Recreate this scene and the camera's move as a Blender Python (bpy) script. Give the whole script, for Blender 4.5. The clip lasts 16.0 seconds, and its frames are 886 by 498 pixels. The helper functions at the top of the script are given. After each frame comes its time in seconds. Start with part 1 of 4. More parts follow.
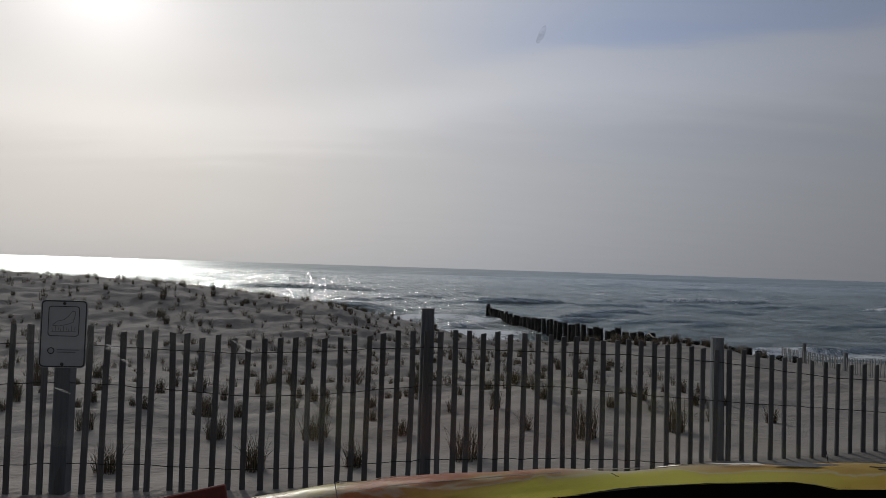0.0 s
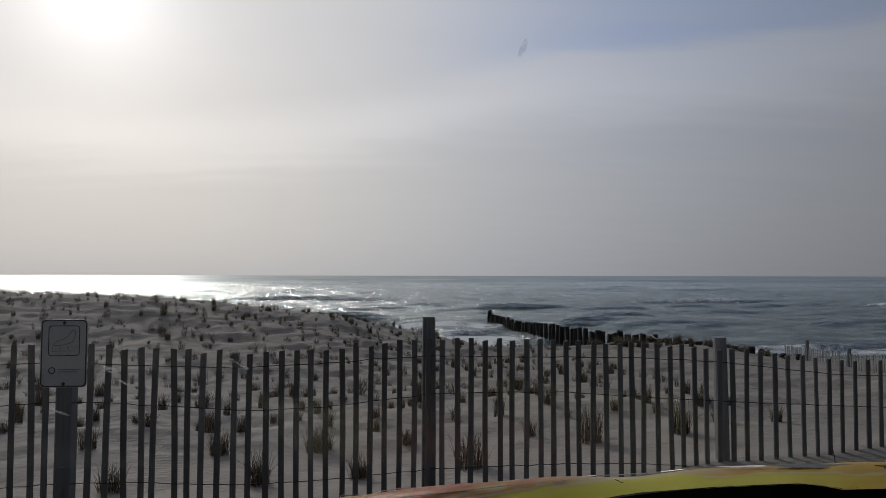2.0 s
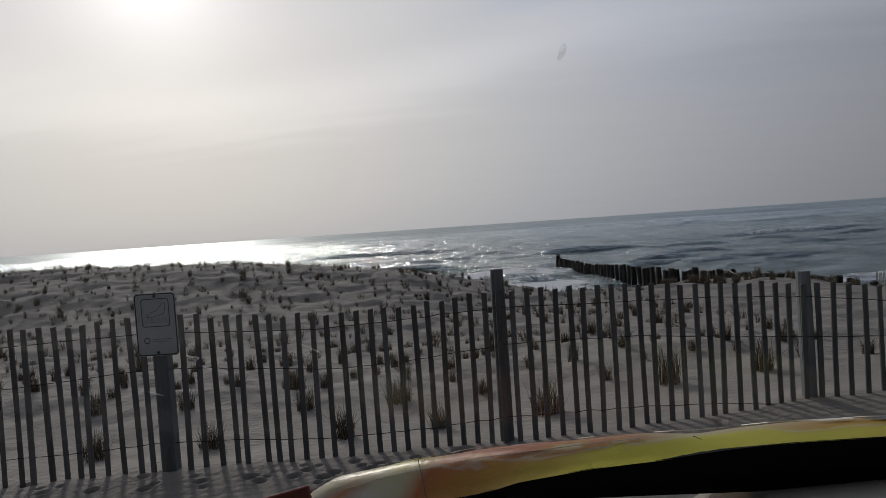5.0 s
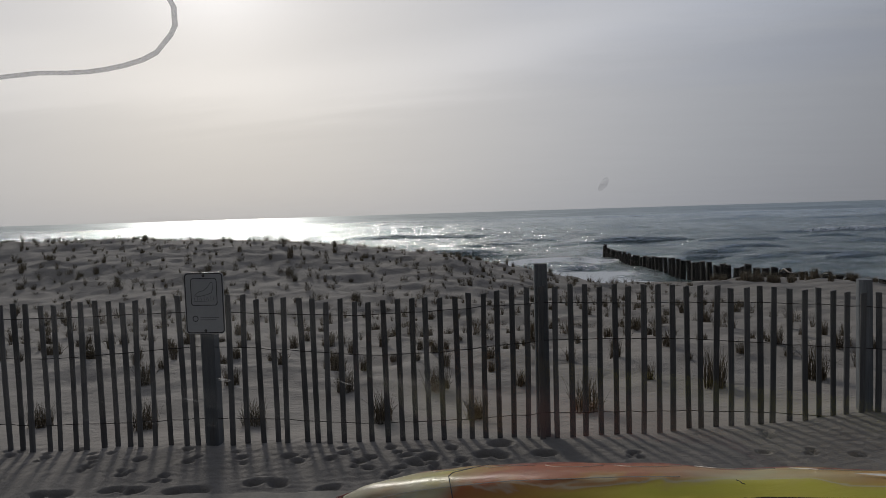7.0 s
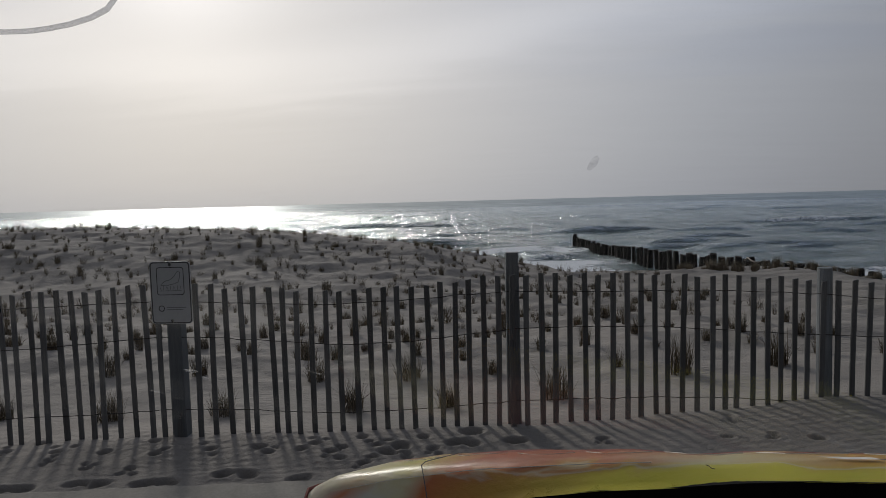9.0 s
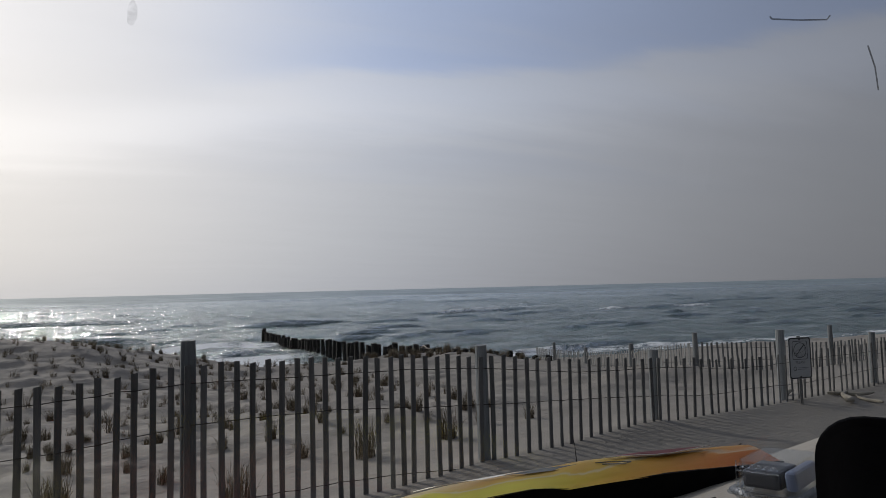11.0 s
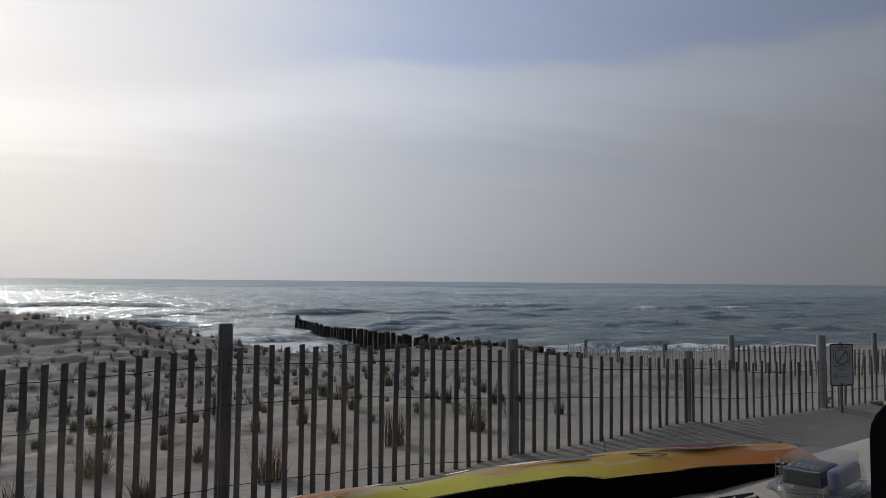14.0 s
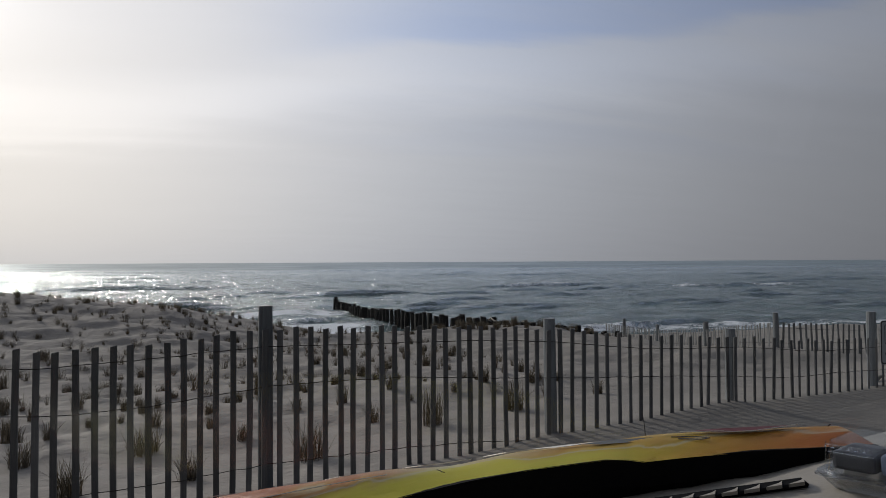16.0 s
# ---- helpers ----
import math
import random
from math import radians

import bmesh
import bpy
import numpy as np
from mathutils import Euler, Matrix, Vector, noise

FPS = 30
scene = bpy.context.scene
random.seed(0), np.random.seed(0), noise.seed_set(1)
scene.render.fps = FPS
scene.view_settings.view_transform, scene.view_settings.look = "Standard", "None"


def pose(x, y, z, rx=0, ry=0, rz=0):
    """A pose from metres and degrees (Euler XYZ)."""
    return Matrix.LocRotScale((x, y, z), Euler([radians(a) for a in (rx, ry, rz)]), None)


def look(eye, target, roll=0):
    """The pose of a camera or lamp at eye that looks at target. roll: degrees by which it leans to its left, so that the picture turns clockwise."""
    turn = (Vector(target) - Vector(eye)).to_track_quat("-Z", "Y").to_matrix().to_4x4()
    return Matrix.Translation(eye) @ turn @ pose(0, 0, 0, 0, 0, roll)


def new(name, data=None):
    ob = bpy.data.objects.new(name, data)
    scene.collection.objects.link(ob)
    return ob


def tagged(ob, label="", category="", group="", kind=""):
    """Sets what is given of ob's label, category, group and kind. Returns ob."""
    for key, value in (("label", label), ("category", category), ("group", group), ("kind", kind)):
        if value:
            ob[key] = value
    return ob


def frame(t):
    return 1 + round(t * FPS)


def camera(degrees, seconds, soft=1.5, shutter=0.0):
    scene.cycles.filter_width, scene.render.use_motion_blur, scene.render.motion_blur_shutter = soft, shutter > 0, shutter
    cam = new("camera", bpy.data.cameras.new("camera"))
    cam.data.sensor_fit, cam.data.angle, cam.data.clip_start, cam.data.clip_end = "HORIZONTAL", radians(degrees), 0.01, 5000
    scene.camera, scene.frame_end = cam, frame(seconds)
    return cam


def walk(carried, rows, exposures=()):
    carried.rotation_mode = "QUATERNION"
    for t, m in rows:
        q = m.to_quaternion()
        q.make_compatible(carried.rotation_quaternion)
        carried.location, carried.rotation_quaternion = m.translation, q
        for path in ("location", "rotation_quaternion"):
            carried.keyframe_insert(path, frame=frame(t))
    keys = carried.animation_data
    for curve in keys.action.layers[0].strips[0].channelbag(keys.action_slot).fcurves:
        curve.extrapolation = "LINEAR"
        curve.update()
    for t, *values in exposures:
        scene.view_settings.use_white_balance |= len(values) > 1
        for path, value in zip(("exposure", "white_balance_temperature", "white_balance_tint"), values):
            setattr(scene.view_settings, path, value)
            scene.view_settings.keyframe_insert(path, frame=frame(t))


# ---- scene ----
cam = camera(70.6, 16.0, soft=0.6)
PATH = [
    (0, (-0.003, -0.167, 1.622), (0.032, 1.831, 1.682), 1.8),
    (0.5, (-0.003, -0.167, 1.621), (0.015, 1.833, 1.648), 2.1),
    (1, (0.002, -0.155, 1.622), (0.046, 1.845, 1.626), 1.3),
    (1.5, (0.001, -0.166, 1.628), (0.029, 1.833, 1.681), 0.3),
    (2, (0.002, -0.165, 1.626), (0.038, 1.833, 1.71), 0.1),
    (2.5, (0.002, -0.166, 1.628), (0.054, 1.831, 1.728), 0.1),
    (3, (0.001, -0.166, 1.624), (0.072, 1.83, 1.738), 1.2),
    (3.5, (-0.004, -0.15, 1.623), (0.107, 1.843, 1.751), 3.3),
    (4, (-0.015, -0.186, 1.63), (0.119, 1.806, 1.737), 2.7),
    (4.5, (-0.021, -0.181, 1.625), (0.07, 1.815, 1.709), 1.7),
    (5, (0.01, -0.16, 1.655), (-0.167, 1.83, 1.585), -3.9),
    (7.3, (0.023, -0.128, 1.711), (-0.301, 1.842, 1.586), -1.7),
    (7.5, (0.026, -0.125, 1.707), (-0.295, 1.844, 1.573), -1.7),
    (8, (0.021, -0.118, 1.71), (-0.29, 1.852, 1.557), -1.8),
    (8.2, (0.013, -0.114, 1.71), (-0.301, 1.855, 1.555), -1.6),
    (10.3, (0.031, -0.131, 1.675), (0.468, 1.817, 1.569), -1.8),
    (10.5, (0.054, -0.113, 1.652), (0.65, 1.796, 1.628), -2.0),
    (11, (0.058, -0.118, 1.634), (0.782, 1.742, 1.758), -1.4),
    (11.5, (0.054, -0.113, 1.623), (0.845, 1.713, 1.818), 1.1),
    (12, (0.051, -0.11, 1.619), (0.836, 1.718, 1.823), 2.0),
    (12.5, (0.049, -0.111, 1.619), (0.809, 1.734, 1.762), 1.2),
    (13, (0.047, -0.112, 1.618), (0.762, 1.752, 1.738), 1.2),
    (13.5, (0.047, -0.118, 1.62), (0.693, 1.772, 1.733), 0.6),
    (14, (0.044, -0.121, 1.622), (0.669, 1.776, 1.725), 0.5),
    (14.5, (0.044, -0.122, 1.622), (0.676, 1.772, 1.733), 0.5),
    (15, (0.045, -0.119, 1.619), (0.68, 1.774, 1.729), 0.9),
    (15.5, (0.046, -0.118, 1.62), (0.652, 1.787, 1.667), 0.6),
    (16, (0.051, -0.11, 1.625), (0.568, 1.821, 1.665), -0.3),
]
walk(cam, [(t, look(eye, target, roll)) for t, eye, target, roll in PATH],
     exposures=[(0, 0.0), (5.2, 0.0), (8.2, -0.05), (10.3, 0.33), (12, 0.42), (16, 0.34)])

# ---------------------------------------------------------------- light
SUN_AZ, SUN_EL = 28.6, 22.0          # degrees left of +y, degrees above the horizon
sun_dir = Vector((-math.sin(radians(SUN_AZ)) * math.cos(radians(SUN_EL)),
                  math.cos(radians(SUN_AZ)) * math.cos(radians(SUN_EL)), math.sin(radians(SUN_EL))))

world = bpy.data.worlds.new("hazy_sky")
scene.world = world
world.use_nodes = True
wt = world.node_tree
wt.nodes.clear()


class Net:
    """A small writer of node networks."""

    def __init__(self, tree):
        self.t = tree

    def put(self, sock, v):
        if isinstance(v, bpy.types.NodeSocket):
            self.t.links.new(v, sock)
        elif v is not None:
            if sock.type == "RGBA" and len(v) == 3:
                v = (*v, 1)
            sock.default_value = v

    def node(self, kind, out=0, ins=(), **props):
        n = self.t.nodes.new(kind)
        for k, v in props.items():
            setattr(n, k, v)
        items = ins.items() if isinstance(ins, dict) else enumerate(ins)
        for k, v in items:
            self.put(n.inputs[k], v)
        return n.outputs[out]

    def math(self, op, a, b=None, c=None, clamp=False):
        return self.node("ShaderNodeMath", 0, [a, b, c], operation=op, use_clamp=clamp)

    def vmath(self, op, a, b=None, out=0):
        return self.node("ShaderNodeVectorMath", out, [a, b], operation=op)

    def mix(self, f, a, b, mode="MIX"):
        n = self.t.nodes.new("ShaderNodeMix")
        n.data_type, n.blend_type = "RGBA", mode
        self.put(n.inputs[0], f), self.put(n.inputs[6], a), self.put(n.inputs[7], b)
        return n.outputs[2]

    def ramp(self, f, stops, mode="LINEAR"):
        n = self.t.nodes.new("ShaderNodeValToRGB")
        n.color_ramp.interpolation = mode
        e = n.color_ramp.elements
        while len(e) < len(stops):
            e.new(0.5)
        for el, (p, c) in zip(e, stops):
            el.position = p
            el.color = (*c, 1) if isinstance(c, tuple) else (c, c, c, 1)
        self.put(n.inputs[0], f)
        return n.outputs[0]

    def span(self, v, a, b, c=0.0, d=1.0):
        return self.node("ShaderNodeMapRange", 0, [v, a, b, c, d], interpolation_type="SMOOTHSTEP")

    def noise(self, vec, scale, detail=4, rough=0.5, out=0, dist=0.0):
        return self.node("ShaderNodeTexNoise", out, {"Vector": vec, "Scale": scale, "Detail": detail, "Roughness": rough, "Distortion": dist})

    def scaled(self, vec, s, loc=(0, 0, 0), rot=(0, 0, 0)):
        return self.node("ShaderNodeMapping", 0, [vec, loc, rot, s])


W = Net(wt)
ray = W.vmath("NORMALIZE", W.node("ShaderNodeTexCoord", 0))
sep = W.t.nodes.new("ShaderNodeSeparateXYZ")
W.put(sep.inputs[0], ray)
up = sep.outputs[2]
cosang = W.vmath("DOT_PRODUCT", ray, tuple(sun_dir), out=1)
ang = W.math("MULTIPLY", W.math("ARCCOSINE", W.math("MINIMUM", cosang, 0.99999)), 180 / math.pi)
# veil of high haze: bright round the sun, thinning away from it
veil = W.math("EXPONENT", W.math("MULTIPLY", W.math("POWER", W.math("DIVIDE", ang, 54.0), 1.75), -1))
core = W.math("EXPONENT", W.math("MULTIPLY", W.math("POWER", W.math("DIVIDE", ang, 5.5), 1.6), -1))
level = W.math("ADD", W.math("MULTIPLY", veil, 0.635), 0.088)
level = W.math("ADD", level, W.math("MULTIPLY", core, 0.42))
low = W.math("EXPONENT", W.math("MULTIPLY", W.math("ABSOLUTE", up), -11.0))
level = W.math("MULTIPLY", level, W.math("SUBTRACT", 1.0, W.math("MULTIPLY", low, 0.10)))
# cirrus bands, drawn out along one direction across the dome
flat = W.node("ShaderNodeCombineXYZ", 0, [W.math("DIVIDE", sep.outputs[0], W.math("ADD", W.math("ABSOLUTE", up), 0.12)),
                                         W.math("DIVIDE", sep.outputs[1], W.math("ADD", W.math("ABSOLUTE", up), 0.12)), 0.0])
bands = W.noise(W.scaled(flat, (0.35, 1.5, 1), (3.1, 0.7, 0), (0, 0, radians(-14))), 1.0, 5, 0.5, dist=0.4)
wisps = W.noise(W.scaled(flat, (0.9, 3.6, 1), (1.3, 4.2, 0), (0, 0, radians(-10))), 1.2, 6, 0.6)
high = W.span(up, 0.10, 0.40)
# the upper edge of a long cirrus sheet, with bluer air above it
elev = W.math("MULTIPLY", W.math("ARCSINE", up), 180 / math.pi)
azim = W.math("MULTIPLY", W.math("ARCTAN2", sep.outputs[0], sep.outputs[1]), 180 / math.pi)
edge = W.node("ShaderNodeMapRange", 0, [azim, -22.0, 14.0, 13.0, 17.8], interpolation_type="SMOOTHSTEP")
fray = W.math("ADD", W.math("MULTIPLY", W.math("SUBTRACT", wisps, 0.5), 3.2), W.math("MULTIPLY", W.math("SUBTRACT", bands, 0.5), 6.0))
above = W.math("ADD", W.math("SUBTRACT", elev, edge), fray)
gap = W.math("MULTIPLY", W.span(above, -0.4, 1.8), W.span(W.math("SUBTRACT", bands, W.math("MULTIPLY", W.math("ABSOLUTE", above), 0.012)), 0.62, 0.36, 0.30, 1.0))
ridge = W.math("EXPONENT", W.math("MULTIPLY", W.math("POWER", W.math("DIVIDE", W.math("ADD", above, 1.6), 2.6), 2), -1))
thin = W.math("MULTIPLY", W.span(bands, 0.56, 0.38), W.math("MULTIPLY", W.span(elev, 6.0, 12.0), 0.16))
blue = W.math("MULTIPLY", W.math("MAXIMUM", gap, thin), W.span(azim, -8.0, 20.0, 0.05, 1.0))
level = W.math("MULTIPLY", level, W.math("ADD", 0.97, W.math("MULTIPLY", ridge, 0.15)))
level = W.math("MULTIPLY", level, W.math("ADD", 0.96, W.math("MULTIPLY", wisps, 0.08)))
tint = W.mix(high, (1.01, 0.99, 0.985), (0.985, 0.995, 1.045))
far_tint = W.mix(W.span(ang, 8.0, 55.0), (1.02, 0.985, 0.95), (0.952, 1.0, 1.10))
tint = W.mix(1.0, tint, far_tint, "MULTIPLY")
haze = W.mix(1.0, tint, W.node("ShaderNodeCombineColor", 0, [level, level, level]), "MULTIPLY")
haze = W.mix(W.math("MULTIPLY", blue, 0.78), haze, W.mix(1.0, haze, (0.70, 0.82, 1.06), "MULTIPLY"))
sky = W.node("ShaderNodeTexSky", 0, sky_type="NISHITA", sun_disc=False, sun_elevation=radians(SUN_EL),
             sun_rotation=radians(-SUN_AZ), air_density=1.0, dust_density=4.0)
clear = W.mix(1.0, sky, (0.055, 0.06, 0.066), "MULTIPLY")
total = W.mix(0.965, clear, haze)
bg = W.t.nodes.new("ShaderNodeBackground")
W.put(bg.inputs[0], total)
bg.inputs[1].default_value = 1.0
wo = W.t.nodes.new("ShaderNodeOutputWorld")
W.t.links.new(bg.outputs[0], wo.inputs[0])

sun_data = bpy.data.lights.new("sun", "SUN")
sun_data.energy, sun_data.angle, sun_data.color = 1.4, radians(7.0), (1.0, 0.945, 0.87)
sun = new("sun", sun_data)
sun.matrix_world = look(tuple(sun_dir * 100), (0, 0, 0))


# ---------------------------------------------------------------- materials
def material(name):
    m = bpy.data.materials.new(name)
    m.use_nodes = True
    m.node_tree.nodes.clear()
    n = Net(m.node_tree)
    out = m.node_tree.nodes.new("ShaderNodeOutputMaterial")
    return m, n, out


def principled(n, out, color, rough=0.6, bump=None, strength=0.3, dist=0.01, **more):
    b = n.t.nodes.new("ShaderNodeBsdfPrincipled")
    n.put(b.inputs["Base Color"], color)
    n.put(b.inputs["Roughness"], rough)
    for k, v in more.items():
        n.put(b.inputs[k.replace("_", " ")], v)
    if bump is not None:
        n.put(b.inputs["Normal"], n.node("ShaderNodeBump", 0, {"Strength": strength, "Distance": dist, "Height": bump}))
    n.t.links.new(b.outputs[0], out.inputs[0])
    return b


def position(n):
    return n.node("ShaderNodeNewGeometry", 0)


def local(n):
    return n.node("ShaderNodeTexCoord", 3)


def chance(n):
    return n.node("ShaderNodeObjectInfo", 5)


def sand_material():
    m, n, out = material("pale_sand")
    p = position(n)
    grain = n.noise(p, 260, 2, 0.6)
    patch = n.noise(p, 1.6, 5, 0.6)
    wide = n.noise(p, 0.25, 3)
    col = n.ramp(n.math("ADD", n.math("MULTIPLY", patch, 0.6), n.math("MULTIPLY", wide, 0.4)),
                 [(0.3, (0.245, 0.221, 0.193)), (0.7, (0.336, 0.306, 0.268))])
    col = n.mix(n.span(grain, 0.55, 0.8, 0, 0.45), col, (0.17, 0.152, 0.130))
    z = n.node("ShaderNodeSeparateXYZ", 2, [p])
    wet = n.span(z, -1.25, -1.75)
    col = n.mix(wet, col, (0.13, 0.12, 0.108))
    # darker sand on the near side of the fence line, more so to the right
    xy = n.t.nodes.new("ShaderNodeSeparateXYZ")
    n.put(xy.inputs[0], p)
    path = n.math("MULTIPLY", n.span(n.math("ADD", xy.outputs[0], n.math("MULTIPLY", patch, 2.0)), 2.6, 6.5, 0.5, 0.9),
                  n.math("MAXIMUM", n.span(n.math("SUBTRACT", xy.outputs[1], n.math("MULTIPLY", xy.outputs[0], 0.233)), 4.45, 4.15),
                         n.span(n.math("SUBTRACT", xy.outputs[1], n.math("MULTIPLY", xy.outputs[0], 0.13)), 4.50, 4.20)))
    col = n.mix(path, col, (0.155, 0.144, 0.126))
    # sand on both sides of the fence darkens further to the right
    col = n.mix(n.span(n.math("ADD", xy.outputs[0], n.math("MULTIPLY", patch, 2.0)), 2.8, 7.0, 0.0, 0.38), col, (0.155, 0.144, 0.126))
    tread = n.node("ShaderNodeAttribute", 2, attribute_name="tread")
    col = n.mix(n.math("MULTIPLY", tread, 0.55), col, (0.15, 0.135, 0.115))      # shade in the hollows of the prints, painted into the sand colour
    wave = n.node("ShaderNodeTexWave", 0, {"Vector": n.scaled(p, (1, 1, 1), rot=(0, 0, radians(78))), "Scale": 4.2, "Distortion": 7.0,
                                           "Detail": 3.0, "Detail Scale": 0.5}, wave_type="BANDS")
    relief = n.math("ADD", n.math("MULTIPLY", wave, n.span(n.noise(p, 0.7, 2), 0.40, 0.65, 0.0, 0.045)),
                    n.math("ADD", n.math("MULTIPLY", n.noise(p, 9, 5, 0.60), 0.42), n.math("MULTIPLY", n.noise(p, 2.2, 4, 0.55), 0.9)))
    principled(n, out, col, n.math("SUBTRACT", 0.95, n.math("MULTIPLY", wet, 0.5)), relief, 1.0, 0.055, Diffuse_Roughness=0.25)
    return m


def weathered_wood(name, dark, light, rough=0.85, gloss=0.4):
    m, n, out = material(name)
    c = local(n)
    r = chance(n)
    seed = n.node("ShaderNodeCombineXYZ", 0, [n.math("MULTIPLY", r, 31), n.math("MULTIPLY", r, 17), n.math("MULTIPLY", r, 7)])
    c = n.vmath("ADD", c, seed)
    grain = n.noise(n.scaled(c, (60, 60, 2.2)), 1.6, 5, 0.65, dist=0.6)
    blot = n.noise(n.scaled(c, (6, 6, 2)), 1.0, 4, 0.6)
    f = n.math("ADD", n.math("MULTIPLY", grain, 0.55), n.math("MULTIPLY", blot, 0.45))
    col = n.ramp(f, [(0.32, dark), (0.68, light)])
    col = n.mix(n.span(r, 0, 1, 0.0, 0.55), col, tuple(v * 0.62 for v in dark))
    crack = n.span(grain, 0.34, 0.26)
    col = n.mix(crack, col, tuple(v * 0.35 for v in dark))
    principled(n, out, col, rough, grain, 0.5, 0.004, Specular_IOR_Level=gloss)
    return m


def plain(name, color, rough=0.5, metal=0.0, var=0.25, scale=30.0, bump=0.15, **more):
    m, n, out = material(name)
    c = local(n)
    f = n.noise(c, scale, 4, 0.6)
    g = n.noise(c, scale * 0.13, 3)
    f = n.math("ADD", n.math("MULTIPLY", f, 0.5), n.math("MULTIPLY", g, 0.5))
    col = n.ramp(f, [(0.3, tuple(v * (1 - var) for v in color)), (0.7, tuple(min(1, v * (1 + var)) for v in color))])
    principled(n, out, col, rough, f, bump, 0.003, Metallic=metal, **more)
    return m


def grass_material():
    m, n, out = material("dry_beach_grass")
    r = n.node("ShaderNodeNewGeometry", 8)
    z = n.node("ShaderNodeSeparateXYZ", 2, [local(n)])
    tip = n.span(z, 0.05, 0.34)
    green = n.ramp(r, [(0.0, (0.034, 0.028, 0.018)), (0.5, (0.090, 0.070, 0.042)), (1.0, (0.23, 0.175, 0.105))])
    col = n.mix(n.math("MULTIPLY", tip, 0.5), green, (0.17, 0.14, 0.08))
    principled(n, out, col, 0.7)
    return m


def sea_material():
    m, n, out = material("sea_water")
    p = position(n)
    y = n.node("ShaderNodeSeparateXYZ", 1, [p])
    far = n.span(y, 45.0, 420.0)
    chop = n.noise(n.scaled(p, (0.36, 0.44, 1.0), rot=(0, 0, radians(-6))), 1.0, 8, 0.66, dist=0.5)
    ripple = n.noise(n.scaled(p, (1.9, 2.3, 1.0), rot=(0, 0, radians(9))), 1.0, 4, 0.6)
    swell = n.noise(n.scaled(p, (0.075, 0.085, 1.0), rot=(0, 0, radians(-5))), 1.0, 5, 0.55)
    wind = n.noise(n.scaled(p, (0.012, 0.018, 1.0), rot=(0, 0, radians(-4))), 1.0, 9, 0.66)
    crestline = n.math("SUBTRACT", 1.0, n.math("MULTIPLY", n.math("ABSOLUTE", n.math("SUBTRACT", chop, 0.5)), 2.4))
    h = n.math("ADD", n.math("MULTIPLY", crestline, 0.50), n.math("ADD", n.math("MULTIPLY", ripple, 0.18), n.math("MULTIPLY", swell, 0.5)))
    nrm = n.node("ShaderNodeBump", 0, {"Strength": 1.0, "Distance": n.math("SUBTRACT", 0.84, n.math("MULTIPLY", far, 0.60)), "Height": h})
    body = n.mix(n.span(chop, 0.42, 0.62), (0.040, 0.066, 0.066), (0.075, 0.118, 0.116))
    deep = n.node("ShaderNodeBsdfDiffuse", 0, {"Color": body, "Normal": nrm})
    gust = n.span(wind, 0.36, 0.64)
    rough = n.math("ADD", n.math("ADD", 0.11, n.math("MULTIPLY", far, 0.17)), n.math("MULTIPLY", gust, 0.06))
    shine = n.node("ShaderNodeBsdfGlossy", 0, {"Color": (0.91, 0.96, 0.98, 1), "Roughness": rough, "Normal": nrm})
    cap = n.math("SUBTRACT", 0.97, n.math("MULTIPLY", gust, 0.22))
    cap = n.math("SUBTRACT", cap, n.math("MULTIPLY", far, 0.46))
    f0 = n.span(n.node("ShaderNodeFresnel", 0, {"IOR": 1.33, "Normal": nrm}), 0.02, 0.36)
    water = n.node("ShaderNodeMixShader", 0, [n.math("ADD", 0.03, n.math("MULTIPLY", f0, cap)), deep, shine])
    f = n.t.nodes.new("ShaderNodeBsdfPrincipled")
    n.put(f.inputs["Base Color"], (0.80, 0.82, 0.82))
    n.put(f.inputs["Roughness"], 0.9)
    n.put(f.inputs["Normal"], n.node("ShaderNodeCombineXYZ", 0, [0.0, -0.15, 1.0]))
    mask = n.node("ShaderNodeAttribute", 2, attribute_name="foam")
    lace = n.math("ADD", n.math("MULTIPLY", n.noise(n.scaled(p, (0.6, 1.3, 1)), 1.6, 6, 0.7, dist=1.2), 0.7), n.math("MULTIPLY", n.noise(p, 9, 3, 0.6), 0.3))
    amount = n.span(n.math("ADD", n.math("MULTIPLY", lace, 1.25), n.math("MULTIPLY", mask, 0.62)), 0.92, 1.22)
    mixed = n.node("ShaderNodeMixShader", 0, [amount, water, f.outputs[0]])
    n.t.links.new(mixed, out.inputs[0])
    return m


SAND = sand_material()
SLAT = weathered_wood("weathered_slat_wood", (0.084, 0.084, 0.083), (0.190, 0.192, 0.190))
# the same slat wood with distance haze painted in as a lighter colour
HAZED_SLAT = weathered_wood("hazed_slat_wood", (0.115, 0.119, 0.120), (0.25, 0.257, 0.258))
POST = weathered_wood("grey_post_wood", (0.118, 0.128, 0.135), (0.25, 0.267, 0.277))
PILE = weathered_wood("wet_dark_pile_wood", (0.010, 0.0098, 0.0092), (0.034, 0.032, 0.029), 0.75, 0.15)
WIRE = plain("rusty_wire", (0.035, 0.028, 0.023), 0.7, 0.3)
GRASS = grass_material()
SEA = sea_material()
SIGN = plain("white_sign_enamel", (0.37, 0.385, 0.40), 0.4, 0.0, 0.08)
INK = plain("black_sign_ink", (0.02, 0.02, 0.022), 0.5, 0.0, 0.1)
INKGREY = plain("grey_sign_ink", (0.12, 0.125, 0.13), 0.5, 0.0, 0.1)
DASH = plain("grey_beige_dash_plastic", (0.265, 0.243, 0.207), 0.6, 0.0, 0.12, 240, 0.4)
